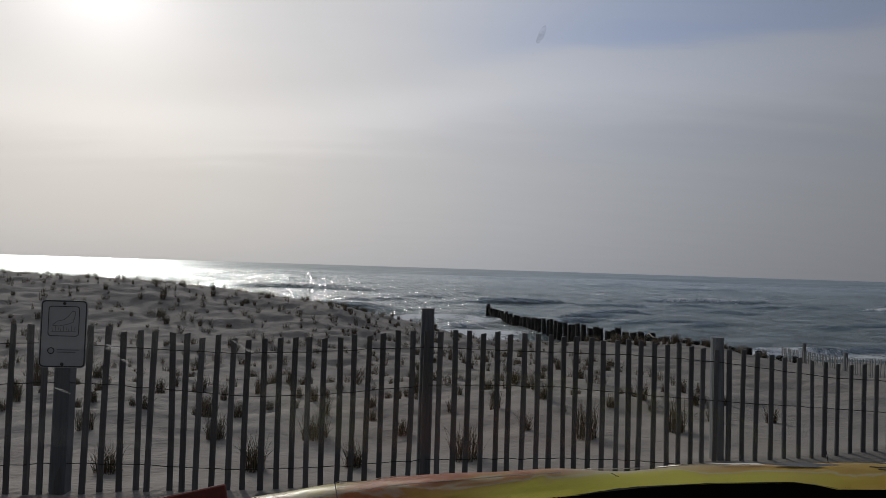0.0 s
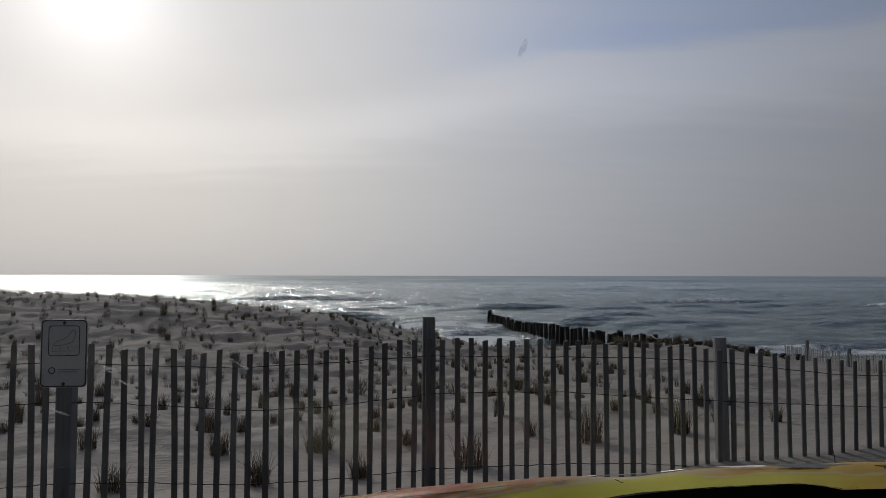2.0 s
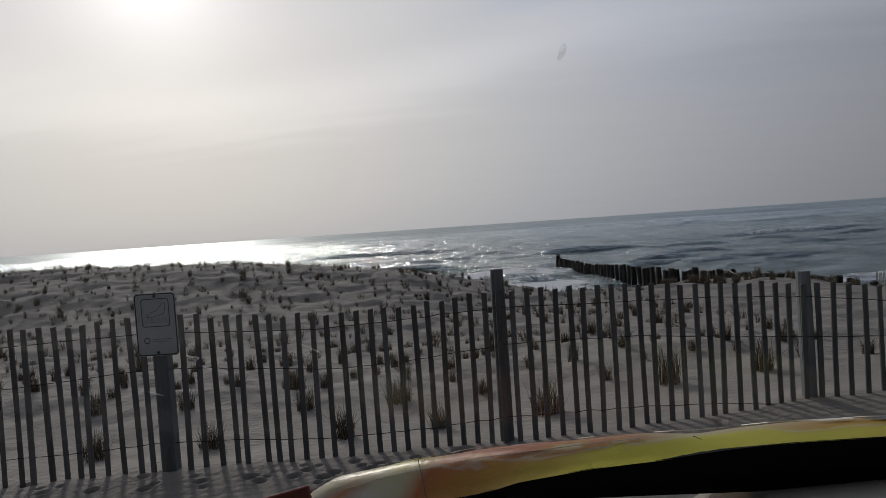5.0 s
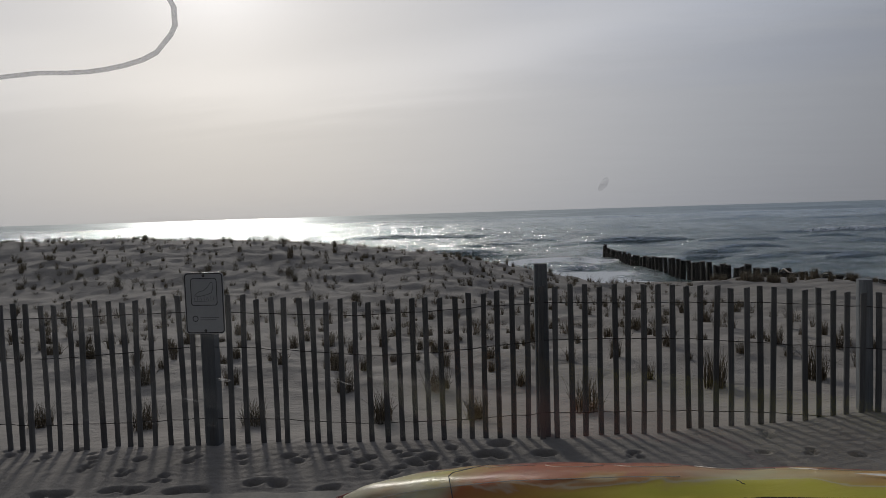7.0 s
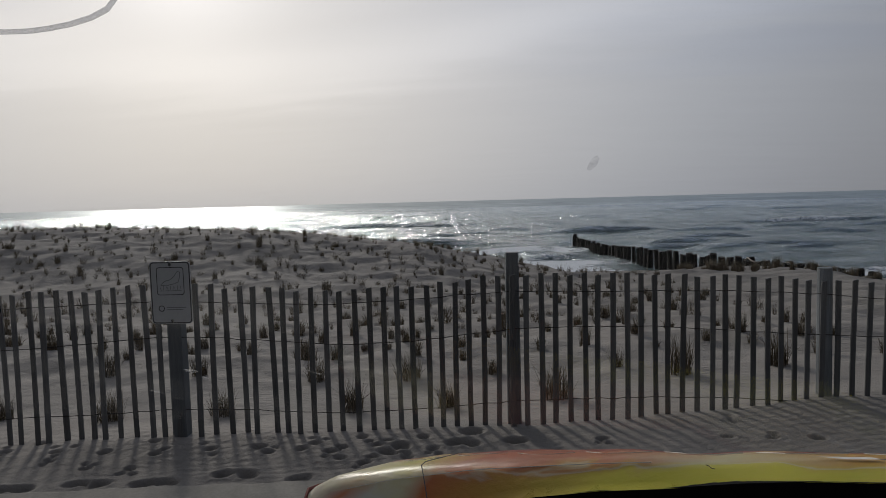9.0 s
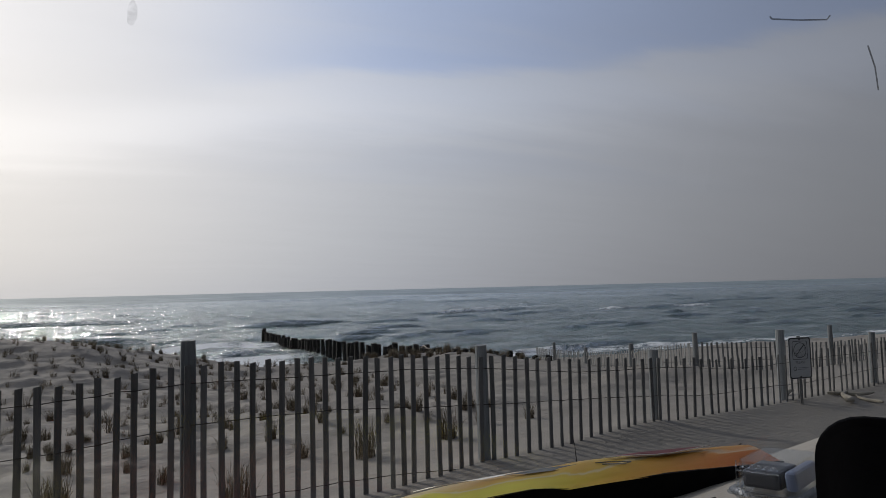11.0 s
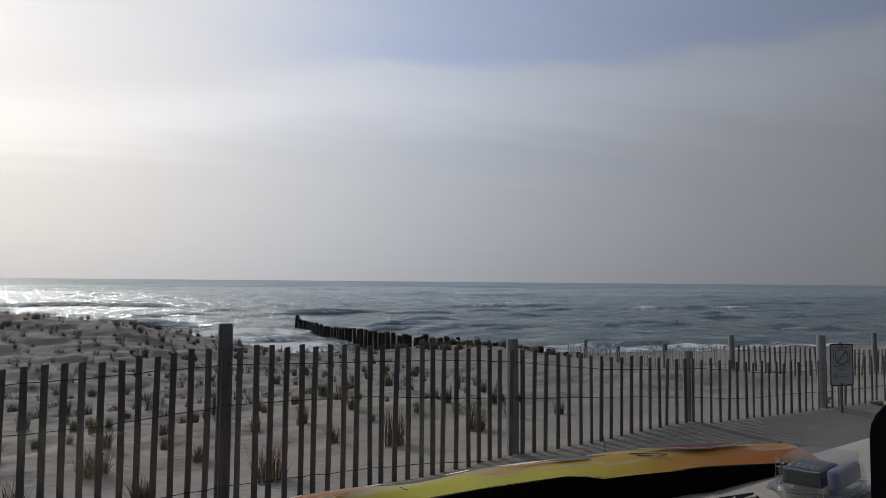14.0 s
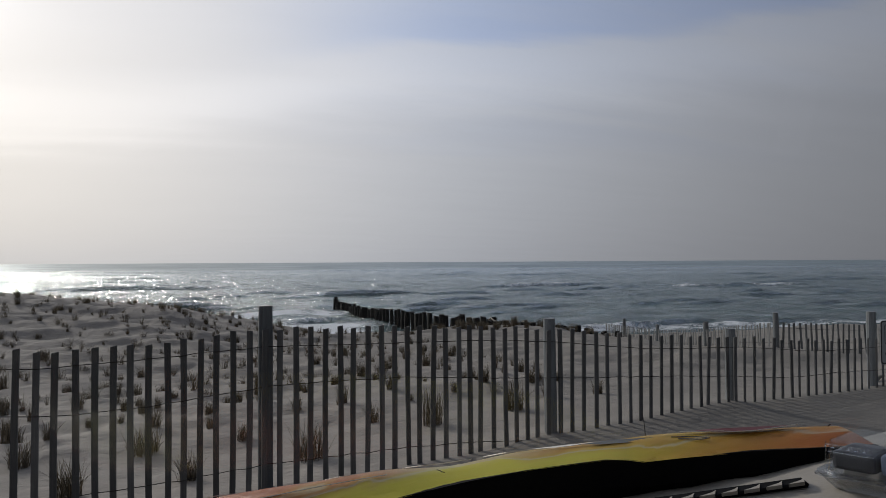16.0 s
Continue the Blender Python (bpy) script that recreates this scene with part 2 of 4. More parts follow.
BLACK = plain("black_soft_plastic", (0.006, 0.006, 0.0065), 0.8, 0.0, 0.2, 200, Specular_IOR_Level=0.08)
TRIM = plain("dark_rubber_trim", (0.018, 0.018, 0.018), 0.7)
PAINT = plain("grey_car_paint", (0.25, 0.26, 0.27), 0.3, 0.3, 0.05)
LINING = plain("grey_headliner_cloth", (0.30, 0.29, 0.27), 0.95, 0.0, 0.1, 300)
TWIG = plain("dry_twig", (0.03, 0.024, 0.018), 0.8)
STRAW = plain("bleached_driftwood", (0.23, 0.21, 0.17), 0.85)
PAPER = plain("white_paper", (0.85, 0.85, 0.83), 0.8, 0.0, 0.04)


# ---------------------------------------------------------------- mesh helpers
def mesh_object(name, bm, mat, smooth=False):
    me = bpy.data.meshes.new(name)
    bm.to_mesh(me)
    bm.free()
    me.materials.append(mat)
    if smooth:
        for p in me.polygons:
            p.use_smooth = True
    return new(name, me)


def part(name, bm, mat, parent, label="", smooth=False):
    ob = mesh_object(name, bm, mat, smooth)
    ob.parent = parent
    if label:
        tagged(ob, label)
    return ob


def shared(name, me, parent, m):
    ob = new(name, me)
    ob.parent = parent
    ob.matrix_basis = m
    return ob


def thing(name, at, label, category, group="", kind=""):
    ob = new(name)
    ob.empty_display_size = 0.1
    ob.location = at
    return tagged(ob, label, category, group, kind)


def box_bm(sx, sy, sz, centre=(0, 0, 0), bevel=0.0, seg=1, bm=None):
    own = bmesh.new()
    bmesh.ops.create_cube(own, size=1)
    bmesh.ops.scale(own, vec=(sx, sy, sz), verts=own.verts)
    if bevel:
        bmesh.ops.bevel(own, geom=list(own.edges), offset=bevel, segments=seg, affect="EDGES", profile=0.6)
    bmesh.ops.translate(own, vec=centre, verts=own.verts)
    if bm is None:
        return own
    me = bpy.data.meshes.new("t")
    own.to_mesh(me)
    own.free()
    bm.from_mesh(me)
    bpy.data.meshes.remove(me)
    return bm


def tube_bm(points, radius, sides=6, bm=None):
    bm = bm or bmesh.new()
    pts = [Vector(p) for p in points]
    rings = []
    for i, p in enumerate(pts):
        d = (pts[min(i + 1, len(pts) - 1)] - pts[max(i - 1, 0)]).normalized()
        a = d.orthogonal().normalized() if abs(d.z) > 0.9 else d.cross(Vector((0, 0, 1))).normalized()
        b = d.cross(a)
        r = radius[i] if isinstance(radius, (list, tuple)) else radius
        rings.append([bm.verts.new(p + (a * math.cos(k * 2 * math.pi / sides) + b * math.sin(k * 2 * math.pi / sides)) * r) for k in range(sides)])
    for u, v in zip(rings, rings[1:]):
        for k in range(sides):
            bm.faces.new((u[k], u[(k + 1) % sides], v[(k + 1) % sides], v[k]))
    bm.faces.new(rings[0][::-1]), bm.faces.new(rings[-1])
    return bm


def prism_bm(outline, depth, bm=None, z0=0.0):
    """A flat shape in x, z, given depth along y (towards -y)."""
    bm = bm or bmesh.new()
    a = [bm.verts.new((x, z0, z)) for x, z in outline]
    b = [bm.verts.new((x, z0 - depth, z)) for x, z in outline]
    bm.faces.new(a[::-1]), bm.faces.new(b)
    for i in range(len(a)):
        j = (i + 1) % len(a)
        bm.faces.new((a[i], a[j], b[j], b[i]))
    bmesh.ops.recalc_face_normals(bm, faces=bm.faces)
    return bm


def rounded(w, h, r, n=5, cx=0.0, cz=0.0):
    pts = []
    for k, (sx, sz) in enumerate(((1, 1), (-1, 1), (-1, -1), (1, -1))):
        for i in range(n + 1):
            a = radians(90 * k + 90 * i / n)
            pts.append((cx + sx * (w / 2 - r) + r * math.cos(a), cz + sz * (h / 2 - r) + r * math.sin(a)))
    return pts


def ring_bm(outer, inner, depth, bm=None, y0=0.0):
    bm = bm or bmesh.new()
    n = len(outer)
    rows = [[bm.verts.new((x, y, z)) for x, z in pts] for pts, y in ((outer, y0), (outer, y0 - depth), (inner, y0 - depth), (inner, y0))]
    for a, b in zip(rows, rows[1:]):
        for i in range(n):
            j = (i + 1) % n
            bm.faces.new((a[i], a[j], b[j], b[i]))
    bmesh.ops.recalc_face_normals(bm, faces=bm.faces)
    return bm


def stroke_bm(points, width, depth, y0, bm=None):
    """A drawn line of some width on an x, z plate."""
    bm = bm or bmesh.new()
    for (x0, z0), (x1, z1) in zip(points, points[1:]):
        d = Vector((x1 - x0, z1 - z0))
        if d.length < 1e-6:
            continue
        nrm = Vector((-d.y, d.x)).normalized() * width / 2
        e = d.normalized() * width * 0.3
        q = [(x0 - e.x + nrm.x, z0 - e.y + nrm.y), (x0 - e.x - nrm.x, z0 - e.y - nrm.y), (x1 + e.x - nrm.x, z1 + e.y - nrm.y), (x1 + e.x + nrm.x, z1 + e.y + nrm.y)]
        prism_bm(q, depth, bm, y0)
    return bm


# ---------------------------------------------------------------- the lie of the land
def lattice(x, y, seed):
    def h(i, j):
        v = np.sin(i * 127.1 + j * 311.7 + seed * 74.7) * 43758.5453
        return v - np.floor(v)
    xi, yi = np.floor(x), np.floor(y)
    fx, fy = x - xi, y - yi
    fx, fy = fx * fx * (3 - 2 * fx), fy * fy * (3 - 2 * fy)
    return (h(xi, yi) * (1 - fx) + h(xi + 1, yi) * fx) * (1 - fy) + (h(xi, yi + 1) * (1 - fx) + h(xi + 1, yi + 1) * fx) * fy - 0.5


def fractal(x, y, seed, octaves=4, gain=0.5):
    s, a = 0.0, 1.0
    for k in range(octaves):
        s = s + a * lattice(x * 2 ** k + 17.3 * k, y * 2 ** k - 9.1 * k, seed + k)
        a *= gain
    return s


def smooth(v, a, b):
    t = np.clip((v - a) / (b - a), 0, 1)
    return t * t * (3 - 2 * t)


FX = [-30, -2.55, 0, 2.35, 4.62, 7.2, 9.6, 14, 40]
FY = [1.8, 4.2, 4.5, 4.86, 5.42, 6.0, 6.45, 7.3, 12]
FTOP = ([-7, -5, -3.7, -2.55, -1.3, -0.6, 0, 1.0, 1.5, 2.35, 3.5, 4.6, 5.8, 7.2, 12],
        [1.05, 1.10, 1.10, 1.16, 1.075, 1.11, 1.16, 1.13, 1.10, 1.04, 0.92, 0.83, 0.72, 0.66, 0.66])
PAW_PRINTS = [(-4.03, 3.94), (-3.72, 3.93), (-3.54, 4.07), (-3.3, 3.91), (-3.25, 3.78), (-2.92, 3.91), (-2.91, 3.69), (-2.59, 3.69), (-2.64, 4.08), (-2.53, 3.9), (-2.16, 3.98),
              (-1.83, 4.02), (-1.73, 3.96), (-1.44, 4.11), (-1.51, 4.02), (-1.23, 4.06), (-1.29, 3.99), (-1.2, 3.9), (-1.12, 4.22), (-0.98, 4.09), (-0.98, 3.91), (-1.01, 3.83),
              (-0.74, 3.92), (-0.67, 4.22), (-0.58, 4.05), (0.59, 4.19), (1.41, 4.18), (1.54, 4.48), (1.69, 4.15), (1.97, 4.14)]
SHOE_PRINTS = [(-2.82, 3.47), (-2.67, 3.47), (-2.36, 3.48), (-2.23, 3.51), (-1.9, 3.63), (-1.74, 3.63), (-3.24, 3.36), (-3.12, 3.38), (-1.38, 3.59), (-0.81, 4.08), (-0.88, 3.99),
               (-0.43, 4.14), (-0.33, 4.15), (-0.33, 4.32), (-0.01, 4.21)]


def footprints():
    """x, y, turn, half length, half width and depth of each hollow trodden into the sand."""
    rng = random.Random(12)
    out = []
    for k, (x, y) in enumerate(PAW_PRINTS):
        out.append((x, y, rng.gauss(0, 0.25), rng.uniform(0.034, 0.046), rng.uniform(0.026, 0.034), 0.042))
        if k % 3 != 2:
            for _ in range(2):
                out.append((x + rng.uniform(-0.09, 0.09), y + rng.choice((-1, 1)) * rng.uniform(0.05, 0.08), rng.gauss(0, 0.3), 0.028, 0.020, 0.028))
    for x, y in SHOE_PRINTS:
        out.append((x, y, rng.gauss(0.05, 0.25), rng.uniform(0.062, 0.080), rng.uniform(0.040, 0.050), 0.050))
    return out


FOOTPRINTS = footprints()


def fence_y(x):
    return np.interp(x, FX, FY)


def land(x, y):
    x, y = np.asarray(x, float), np.asarray(y, float)
    zf = np.interp(x, [-12, -2.55, 0, 2.35, 4.6, 7.2, 12], [-0.06, -0.045, 0.0, 0.12, 0.12, 0.02, 0.0])
    d = y - fence_y(np.clip(x, -9, 14))
    front = zf * (1 - 0.4 * np.clip(-d / 4, 0, 1))
    d = np.where(d > 0, d * (1 + 0.22 * smooth(x, 7.0, 13.0)), d)
    back = np.interp(d, [0, 3, 8, 15.0, 17.5, 22, 27, 40, 200, 3000], [0, -0.10, -0.34, -0.74, -1.15, -1.85, -2.3, -3.2, -8, -20]) + zf * np.clip(1 - d / 5, 0, 1)
    z = np.where(d < 0, front, back)
    z = z - 0.32 * smooth(x, 7.5, 10.5) * smooth(d, 3.5, 8.5) * (1 - smooth(d, 15, 24))
    crest = np.interp(x, [-60, -30, -18, -9, -5.4, -2.6, -1.3, 0.3, 2.0], [1.98, 2.23, 2.18, 1.94, 1.50, 1.13, 0.80, 0.40, 0.04])
    shape = smooth(y, 9.5, 21.3) ** 1.3 * (1 - smooth(y, 22.0, 31))
    z = z + crest * shape
    behind = smooth(d, 0.2, 3.0)
    dry = 1 - smooth(y, 24, 30)
    z = z + behind * dry * (0.17 * fractal(x * 0.35, y * 0.55, 3, 4) + 0.075 * fractal(x * 1.3, y * 2.1, 9, 4) + 0.055 * fractal(x * 2.2, y * 3.0, 15, 3))
    ridge = 0.5 - np.abs(fractal(x * 0.30 + 0.15 * y, y * 1.25, 77, 4))
    z = z + behind * dry * 0.17 * np.clip(ridge, 0, 1) ** 2
    z = z + dry * 0.02 * fractal(x * 2.3, y * 2.3, 21, 3)
    # drifts piled against the fence foot
    z = z + 0.05 * np.exp(-(d / 0.35) ** 2) * (0.6 + fractal(x * 1.3, y * 0.2, 5, 2))
    for fx, fy, a, rl, rw, deep in FOOTPRINTS:
        near = (np.abs(x - fx) < 0.35) & (np.abs(y - fy) < 0.35)
        if not near.any():
            continue
        u = (x - fx) * math.cos(a) + (y - fy) * math.sin(a)
        v = -(x - fx) * math.sin(a) + (y - fy) * math.cos(a)
        r2 = np.minimum((u / rl) ** 2 + (v / rw) ** 2, 30)
        z = z + np.where(near, -deep * np.exp(-r2 ** 2) + 0.13 * deep * np.exp(-(np.sqrt(r2) - 1.45) ** 2 * 7), 0)
    return z


def axis(parts):
    out = []
    for a, b, step in parts:
        n = max(1, int(round((b - a) / step)))
        out += [a + (b - a) * i / n for i in range(n)]
    return np.array(out + [parts[-1][1]])


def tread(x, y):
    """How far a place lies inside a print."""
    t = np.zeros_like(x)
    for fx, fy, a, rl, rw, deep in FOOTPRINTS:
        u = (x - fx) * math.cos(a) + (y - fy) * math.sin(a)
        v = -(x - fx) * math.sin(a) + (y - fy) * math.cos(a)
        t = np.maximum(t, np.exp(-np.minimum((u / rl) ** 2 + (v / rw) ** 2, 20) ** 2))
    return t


def grid_object(name, xs, ys, zf, mat, attr=None, attr_name="foam"):
    X, Y = np.meshgrid(xs, ys)
    Z = zf(X, Y)
    nx, ny = len(xs), len(ys)
    verts = np.stack([X, Y, Z], -1).reshape(-1, 3)
    i = np.arange((ny - 1) * (nx - 1))
    base = (i // (nx - 1)) * nx + i % (nx - 1)
    faces = np.stack([base, base + 1, base + nx + 1, base + nx], -1)
    me = bpy.data.meshes.new(name)
    me.vertices.add(len(verts)), me.vertices.foreach_set("co", verts.ravel())
    me.loops.add(faces.size), me.loops.foreach_set("vertex_index", faces.ravel().astype(np.int32))
    me.polygons.add(len(faces)), me.polygons.foreach_set("loop_start", np.arange(0, faces.size, 4, dtype=np.int32))
    me.update(calc_edges=True)
    me.polygons.foreach_set("use_smooth", np.ones(len(faces), bool))
    if attr is not None:
        a = me.attributes.new(attr_name, "FLOAT", "POINT")
        a.data.foreach_set("value", attr(X, Y).ravel().astype(np.float32))
    me.materials.append(mat)
    return new(name, me)


gx = axis([(-2500, -200, 300), (-200, -40, 16), (-40, -22, 0.6), (-22, -9, 0.16), (-9, -4.4, 0.09), (-4.4, 2.1, 0.018), (2.1, 10, 0.1), (10, 30, 0.5), (30, 200, 16), (200, 2500, 300)])
gy = axis([(-1500, -100, 200), (-100, -6, 8), (-6, 2.6, 0.4), (2.6, 3.3, 0.07), (3.3, 4.4, 0.016), (4.4, 9, 0.09), (9, 24, 0.10), (24, 40, 0.4), (40, 80, 5), (80, 400, 80)])
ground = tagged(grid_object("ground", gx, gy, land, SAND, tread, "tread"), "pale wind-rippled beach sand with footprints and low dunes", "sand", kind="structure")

SEA_Z = -2.0


def swell_segments():
    """Short-crested waves coming in: x, y, half length, height, width, foam."""
    rng = random.Random(5)
    out = [(0.8, 44.2, 4.6, 0.20, 1.5, 1.9), (-9.0, 52.0, 7.0, 0.45, 1.0, 0.25), (19.5, 30.6, 5.0, 0.34, 0.60, 0.55), (13.2, 29.6, 3.0, 0.16, 0.5, 1.0),
           (27.5, 30.4, 4.0, 0.20, 0.5, 0.9), (-19.0, 90.0, 14.0, 0.60, 1.7, 0.45), (37.0, 83.0, 9.0, 0.55, 1.6, 0.62), (62.0, 74.0, 16.0, 0.35, 1.4, 0.7), (9.5, 69.0, 6.0, 0.55, 1.4, 0.0)]
    y = 38.0
    while y < 520:
        for _ in range(13):
            half = 0.8 + rng.uniform(0.015, 0.06) * y
            out.append((rng.uniform(-1.0, 2.0) * y, y * rng.uniform(0.94, 1.06), half, rng.uniform(0.10, 0.30) * (1 + y / 300), rng.uniform(0.45, 0.9) * (0.7 + y / 80),
                        rng.uniform(0.2, 0.5) if rng.random() < 0.10 else 0.0))
        y *= 1.115
    return out


SWELLS = swell_segments()


def crest(x, y, x0, y0, half, w):
    """Distance across a crest that bends a little along its length, and how far it still runs there."""
    d = y - y0 - 0.05 * (x - x0) - 0.35 * w * np.sin((x - x0) * 2.1 / half + y0)
    run = np.exp(-np.abs((x - x0) / half) ** 3)
    return d, run


def sea_height(x, y):
    z = np.zeros_like(x)
    for x0, y0, half, amp, w, _ in SWELLS:
        d, run = crest(x, y, x0, y0, half, w)
        z = z + amp * run * np.exp(-np.where(d < 0, d / (w * 0.34), d / (w * 1.3)) ** 2)
    fade = 1 - smooth(y, 150, 700)
    z = z + fade * (0.26 * fractal(x * 0.22, y * 0.26, 51, 4) + 0.12 * fractal(x * 0.8, y * 0.9, 61, 2))
    return SEA_Z + z


def foam_amount(x, y):
    shore = 30.2 + 0.7 * fractal(x * 0.12, x * 0 + 3, 91, 3) - 1.4 * smooth(x, 8, 14)
    f = 0.85 * (1 - smooth(np.abs(y - shore - 0.4), 0.4, 1.7)) * (0.75 + 0.9 * fractal(x * 0.2, y * 0.3, 95, 2))
    f = f + 1.25 * (1 - smooth(y, 40, 50)) * smooth(-x, -6.5, -3.0) * (0.8 + fractal(x * 0.12, y * 0.5, 97, 3))
    for x0, y0, half, amp, w, white in SWELLS:
        if white:
            d, run = crest(x, y, x0, y0, half, w)
            ragged = np.clip(0.75 + 1.3 * fractal(x * 1.6 / half + y0, y * 0.05, 71, 3), 0, 1.2)
            f = f + 1.15 * white * run * ragged * np.exp(-np.where(d < 0, d / (0.9 * w), d / (0.5 * w)) ** 2)
    return np.clip(f, 0, 1.2)


sx_ = axis([(-9000, -900, 900), (-900, -140, 60), (-140, -40, 4), (-40, 60, 0.55), (60, 140, 2.5), (140, 900, 50), (900, 9000, 900)])
yy = [24.0]
while yy[-1] < 5200:
    y = yy[-1]
    yy.append(y + (0.28 if y < 66 else 0.28 * (y / 66) ** 1.35))
sea = tagged(grid_object("water", sx_, np.array(yy), sea_height, SEA, foam_amount), "grey-green choppy sea with white surf at the beach", "sea", kind="structure")


# ---------------------------------------------------------------- slat fences
def slat_mesh(seed):
    rng = random.Random(seed)
    bm = bmesh.new()
    w, t, h = 0.0395, 0.010, 1.24
    bow, lean = rng.uniform(-0.006, 0.006), rng.uniform(-0.004, 0.004)
    rows = []
    for i in range(5):
        f = i / 4
        ww = w * (1 + rng.uniform(-0.06, 0.06))
        cx = bow * math.sin(math.pi * f) + lean * f
        cy = 0.004 * math.sin(2.3 * f + seed)
        z = -h + h * f
        tilt = rng.uniform(-0.006, 0.006) if i == 4 else 0
        rows.append([bm.verts.new((cx + sx * ww / 2, cy + sy * t / 2, z + tilt * sx)) for sx, sy in ((-1, -1), (1, -1), (1, 1), (-1, 1))])
    for a, b in zip(rows, rows[1:]):
        for k in range(4):
            bm.faces.new((a[k], a[(k + 1) % 4], b[(k + 1) % 4], b[k]))
    bm.faces.new(rows[0][::-1]), bm.faces.new(rows[-1])
    me = bpy.data.meshes.new("slat")
    bm.to_mesh(me)
    bm.free()
    me.materials.append(SLAT)
    return me


SLATS = [slat_mesh(k) for k in range(7)]


def post_bm(w, h, seed, sunk=0.4, round_post=False):
    rng = random.Random(seed)
    bm = bmesh.new()
    n = 12 if round_post else 8
    rows = []
    for i in range(7):
        z = -sunk + (h + sunk) * i / 6
        s = 1 + rng.uniform(-0.02, 0.02)
        if i == 6:
            s *= 0.93
        ring = []
        for k in range(n):
            if round_post:
                a = 2 * math.pi * k / n
                p = (math.cos(a) * w / 2, math.sin(a) * w / 2)
            else:
                c = 0.42 * w
                p = ((0.5 * w, c), (c, 0.5 * w), (-c, 0.5 * w), (-0.5 * w, c), (-0.5 * w, -c), (-c, -0.5 * w), (c, -0.5 * w), (0.5 * w, -c))[k]
            ring.append(bm.verts.new((p[0] * s, p[1] * s, z - (0.012 if i == 5 else 0))))
        rows.append(ring)
    for a, b in zip(rows, rows[1:]):
        for k in range(n):
            bm.faces.new((a[k], a[(k + 1) % n], b[(k + 1) % n], b[k]))
    bm.faces.new(rows[0][::-1]), bm.faces.new(rows[-1])
    bmesh.ops.recalc_face_normals(bm, faces=bm.faces)
    return bm


# slat copies for the far fence, lightened to stand for haze
PALE_SLATS = []
for me in SLATS:
    pale = me.copy()
    pale.materials.clear()
    pale.materials.append(HAZED_SLAT)
    PALE_SLATS.append(pale)


def slat_fence(label, line, tops, posts, stations, seed, wire_at, lean=0.007, slats=SLATS):
    """line: x, y corners of the run; tops: heights of the slat tops along it, by metres run; posts: (x, y, top, width, round)."""
    rng = random.Random(seed)
    root = Vector((line[0][0], line[0][1], float(land(*line[0]))))
    f = thing("slat_fence", root, label, "fence", "beach fences")
    for k, (x, y, top, w, rp) in enumerate(posts):
        z = float(land(x, y))
        p = part("post", post_bm(w, top - z, seed + k, round_post=rp), POST, f)
        p.location = Vector((x, y, z)) - root
        p.rotation_euler = (rng.uniform(-0.015, 0.015), rng.uniform(-0.015, 0.015), rng.uniform(-0.25, 0.25))
    seg = [Vector(p) for p in line]
    length = [0.0]
    for a, b in zip(seg, seg[1:]):
        length.append(length[-1] + (b - a).length)
    px, py = [p[0] for p in line], [p[1] for p in line]
    tracks = [[] for _ in wire_at]
    for s in stations:
        x, y = float(np.interp(s, length, px)), float(np.interp(s, length, py))
        x2, y2 = float(np.interp(s + 0.05, length, px)), float(np.interp(s + 0.05, length, py))
        yaw = math.atan2(y2 - y, x2 - x)
        top = float(np.interp(s, length if len(tops) == len(length) else tops[0], tops if len(tops) == len(length) else tops[1]))
        off = Vector((math.sin(yaw), -math.cos(yaw))) * 0.045       # slats hang on the landward side of the posts
        off += Vector((-math.sin(yaw), math.cos(yaw))) * rng.uniform(-0.008, 0.008)
        base = Vector((x + off.x, y + off.y, top + rng.gauss(0, 0.009))) - root
        m = Matrix.LocRotScale(base, Euler((rng.gauss(0, lean), rng.gauss(0, lean), yaw + rng.gauss(0, 0.12))), None)
        shared("slat", rng.choice(slats), f, m)
        for tr, drop in zip(tracks, wire_at):
            side = 0.009 if len(tr) % 2 else -0.009
            q = Vector((x, y, top)) - root + Vector((off.x, off.y, 0)) + Vector((off.x, off.y, 0)).normalized() * side
            tr.append((q.x, q.y, q.z - drop + rng.gauss(0, 0.0025) + 0.012 * math.sin(s * 2.1 + drop * 9)))
    for tr in tracks:
        part("wire", tube_bm(tr, 0.0029, 5), WIRE, f)
    return f


main_line = [(x, float(fence_y(x))) for x in (-7.2, -5.0, -2.55, 0.0, 2.35, 4.62, 7.2, 9.6, 12.2)]
run = [0.0]
for a, b in zip(main_line, main_line[1:]):
    run.append(run[-1] + math.hypot(b[0] - a[0], b[1] - a[1]))
top_s = [float(np.interp(x, [p[0] for p in main_line], run)) for x in FTOP[0]]
slat_x = []
for a, b, step in ((-7.15, -2.40, 0.1083), (-2.327, 2.20, 0.1047), (2.285, 2.30, 0.11), (2.396, 4.55, 0.1318), (4.64, 6.9, 0.147), (6.99, 12.1, 0.150)):
    while a < b:
        slat_x.append(a + random.gauss(0, 0.003))
        a += step
slat_s = [float(np.interp(x, [p[0] for p in main_line], run)) for x in slat_x]
slat_fence("weathered grey wooden slat fence strung on rusty wire across sand", main_line, (top_s, FTOP[1]),
           [(-4.95, 3.95, 1.22, 0.095, False), (-2.52, 4.24, 1.20, 0.098, False), (-0.018, 4.53, 1.315, 0.100, False), (2.345, 4.89, 1.13, 0.108, True),
            (4.66, 5.47, 0.905, 0.112, True), (7.24, 6.07, 0.97, 0.11, True), (9.62, 6.5, 0.80, 0.10, True), (12.1, 7.0, 0.8, 0.10, True)],
           slat_s, 11, (0.115, 0.40, 0.93))

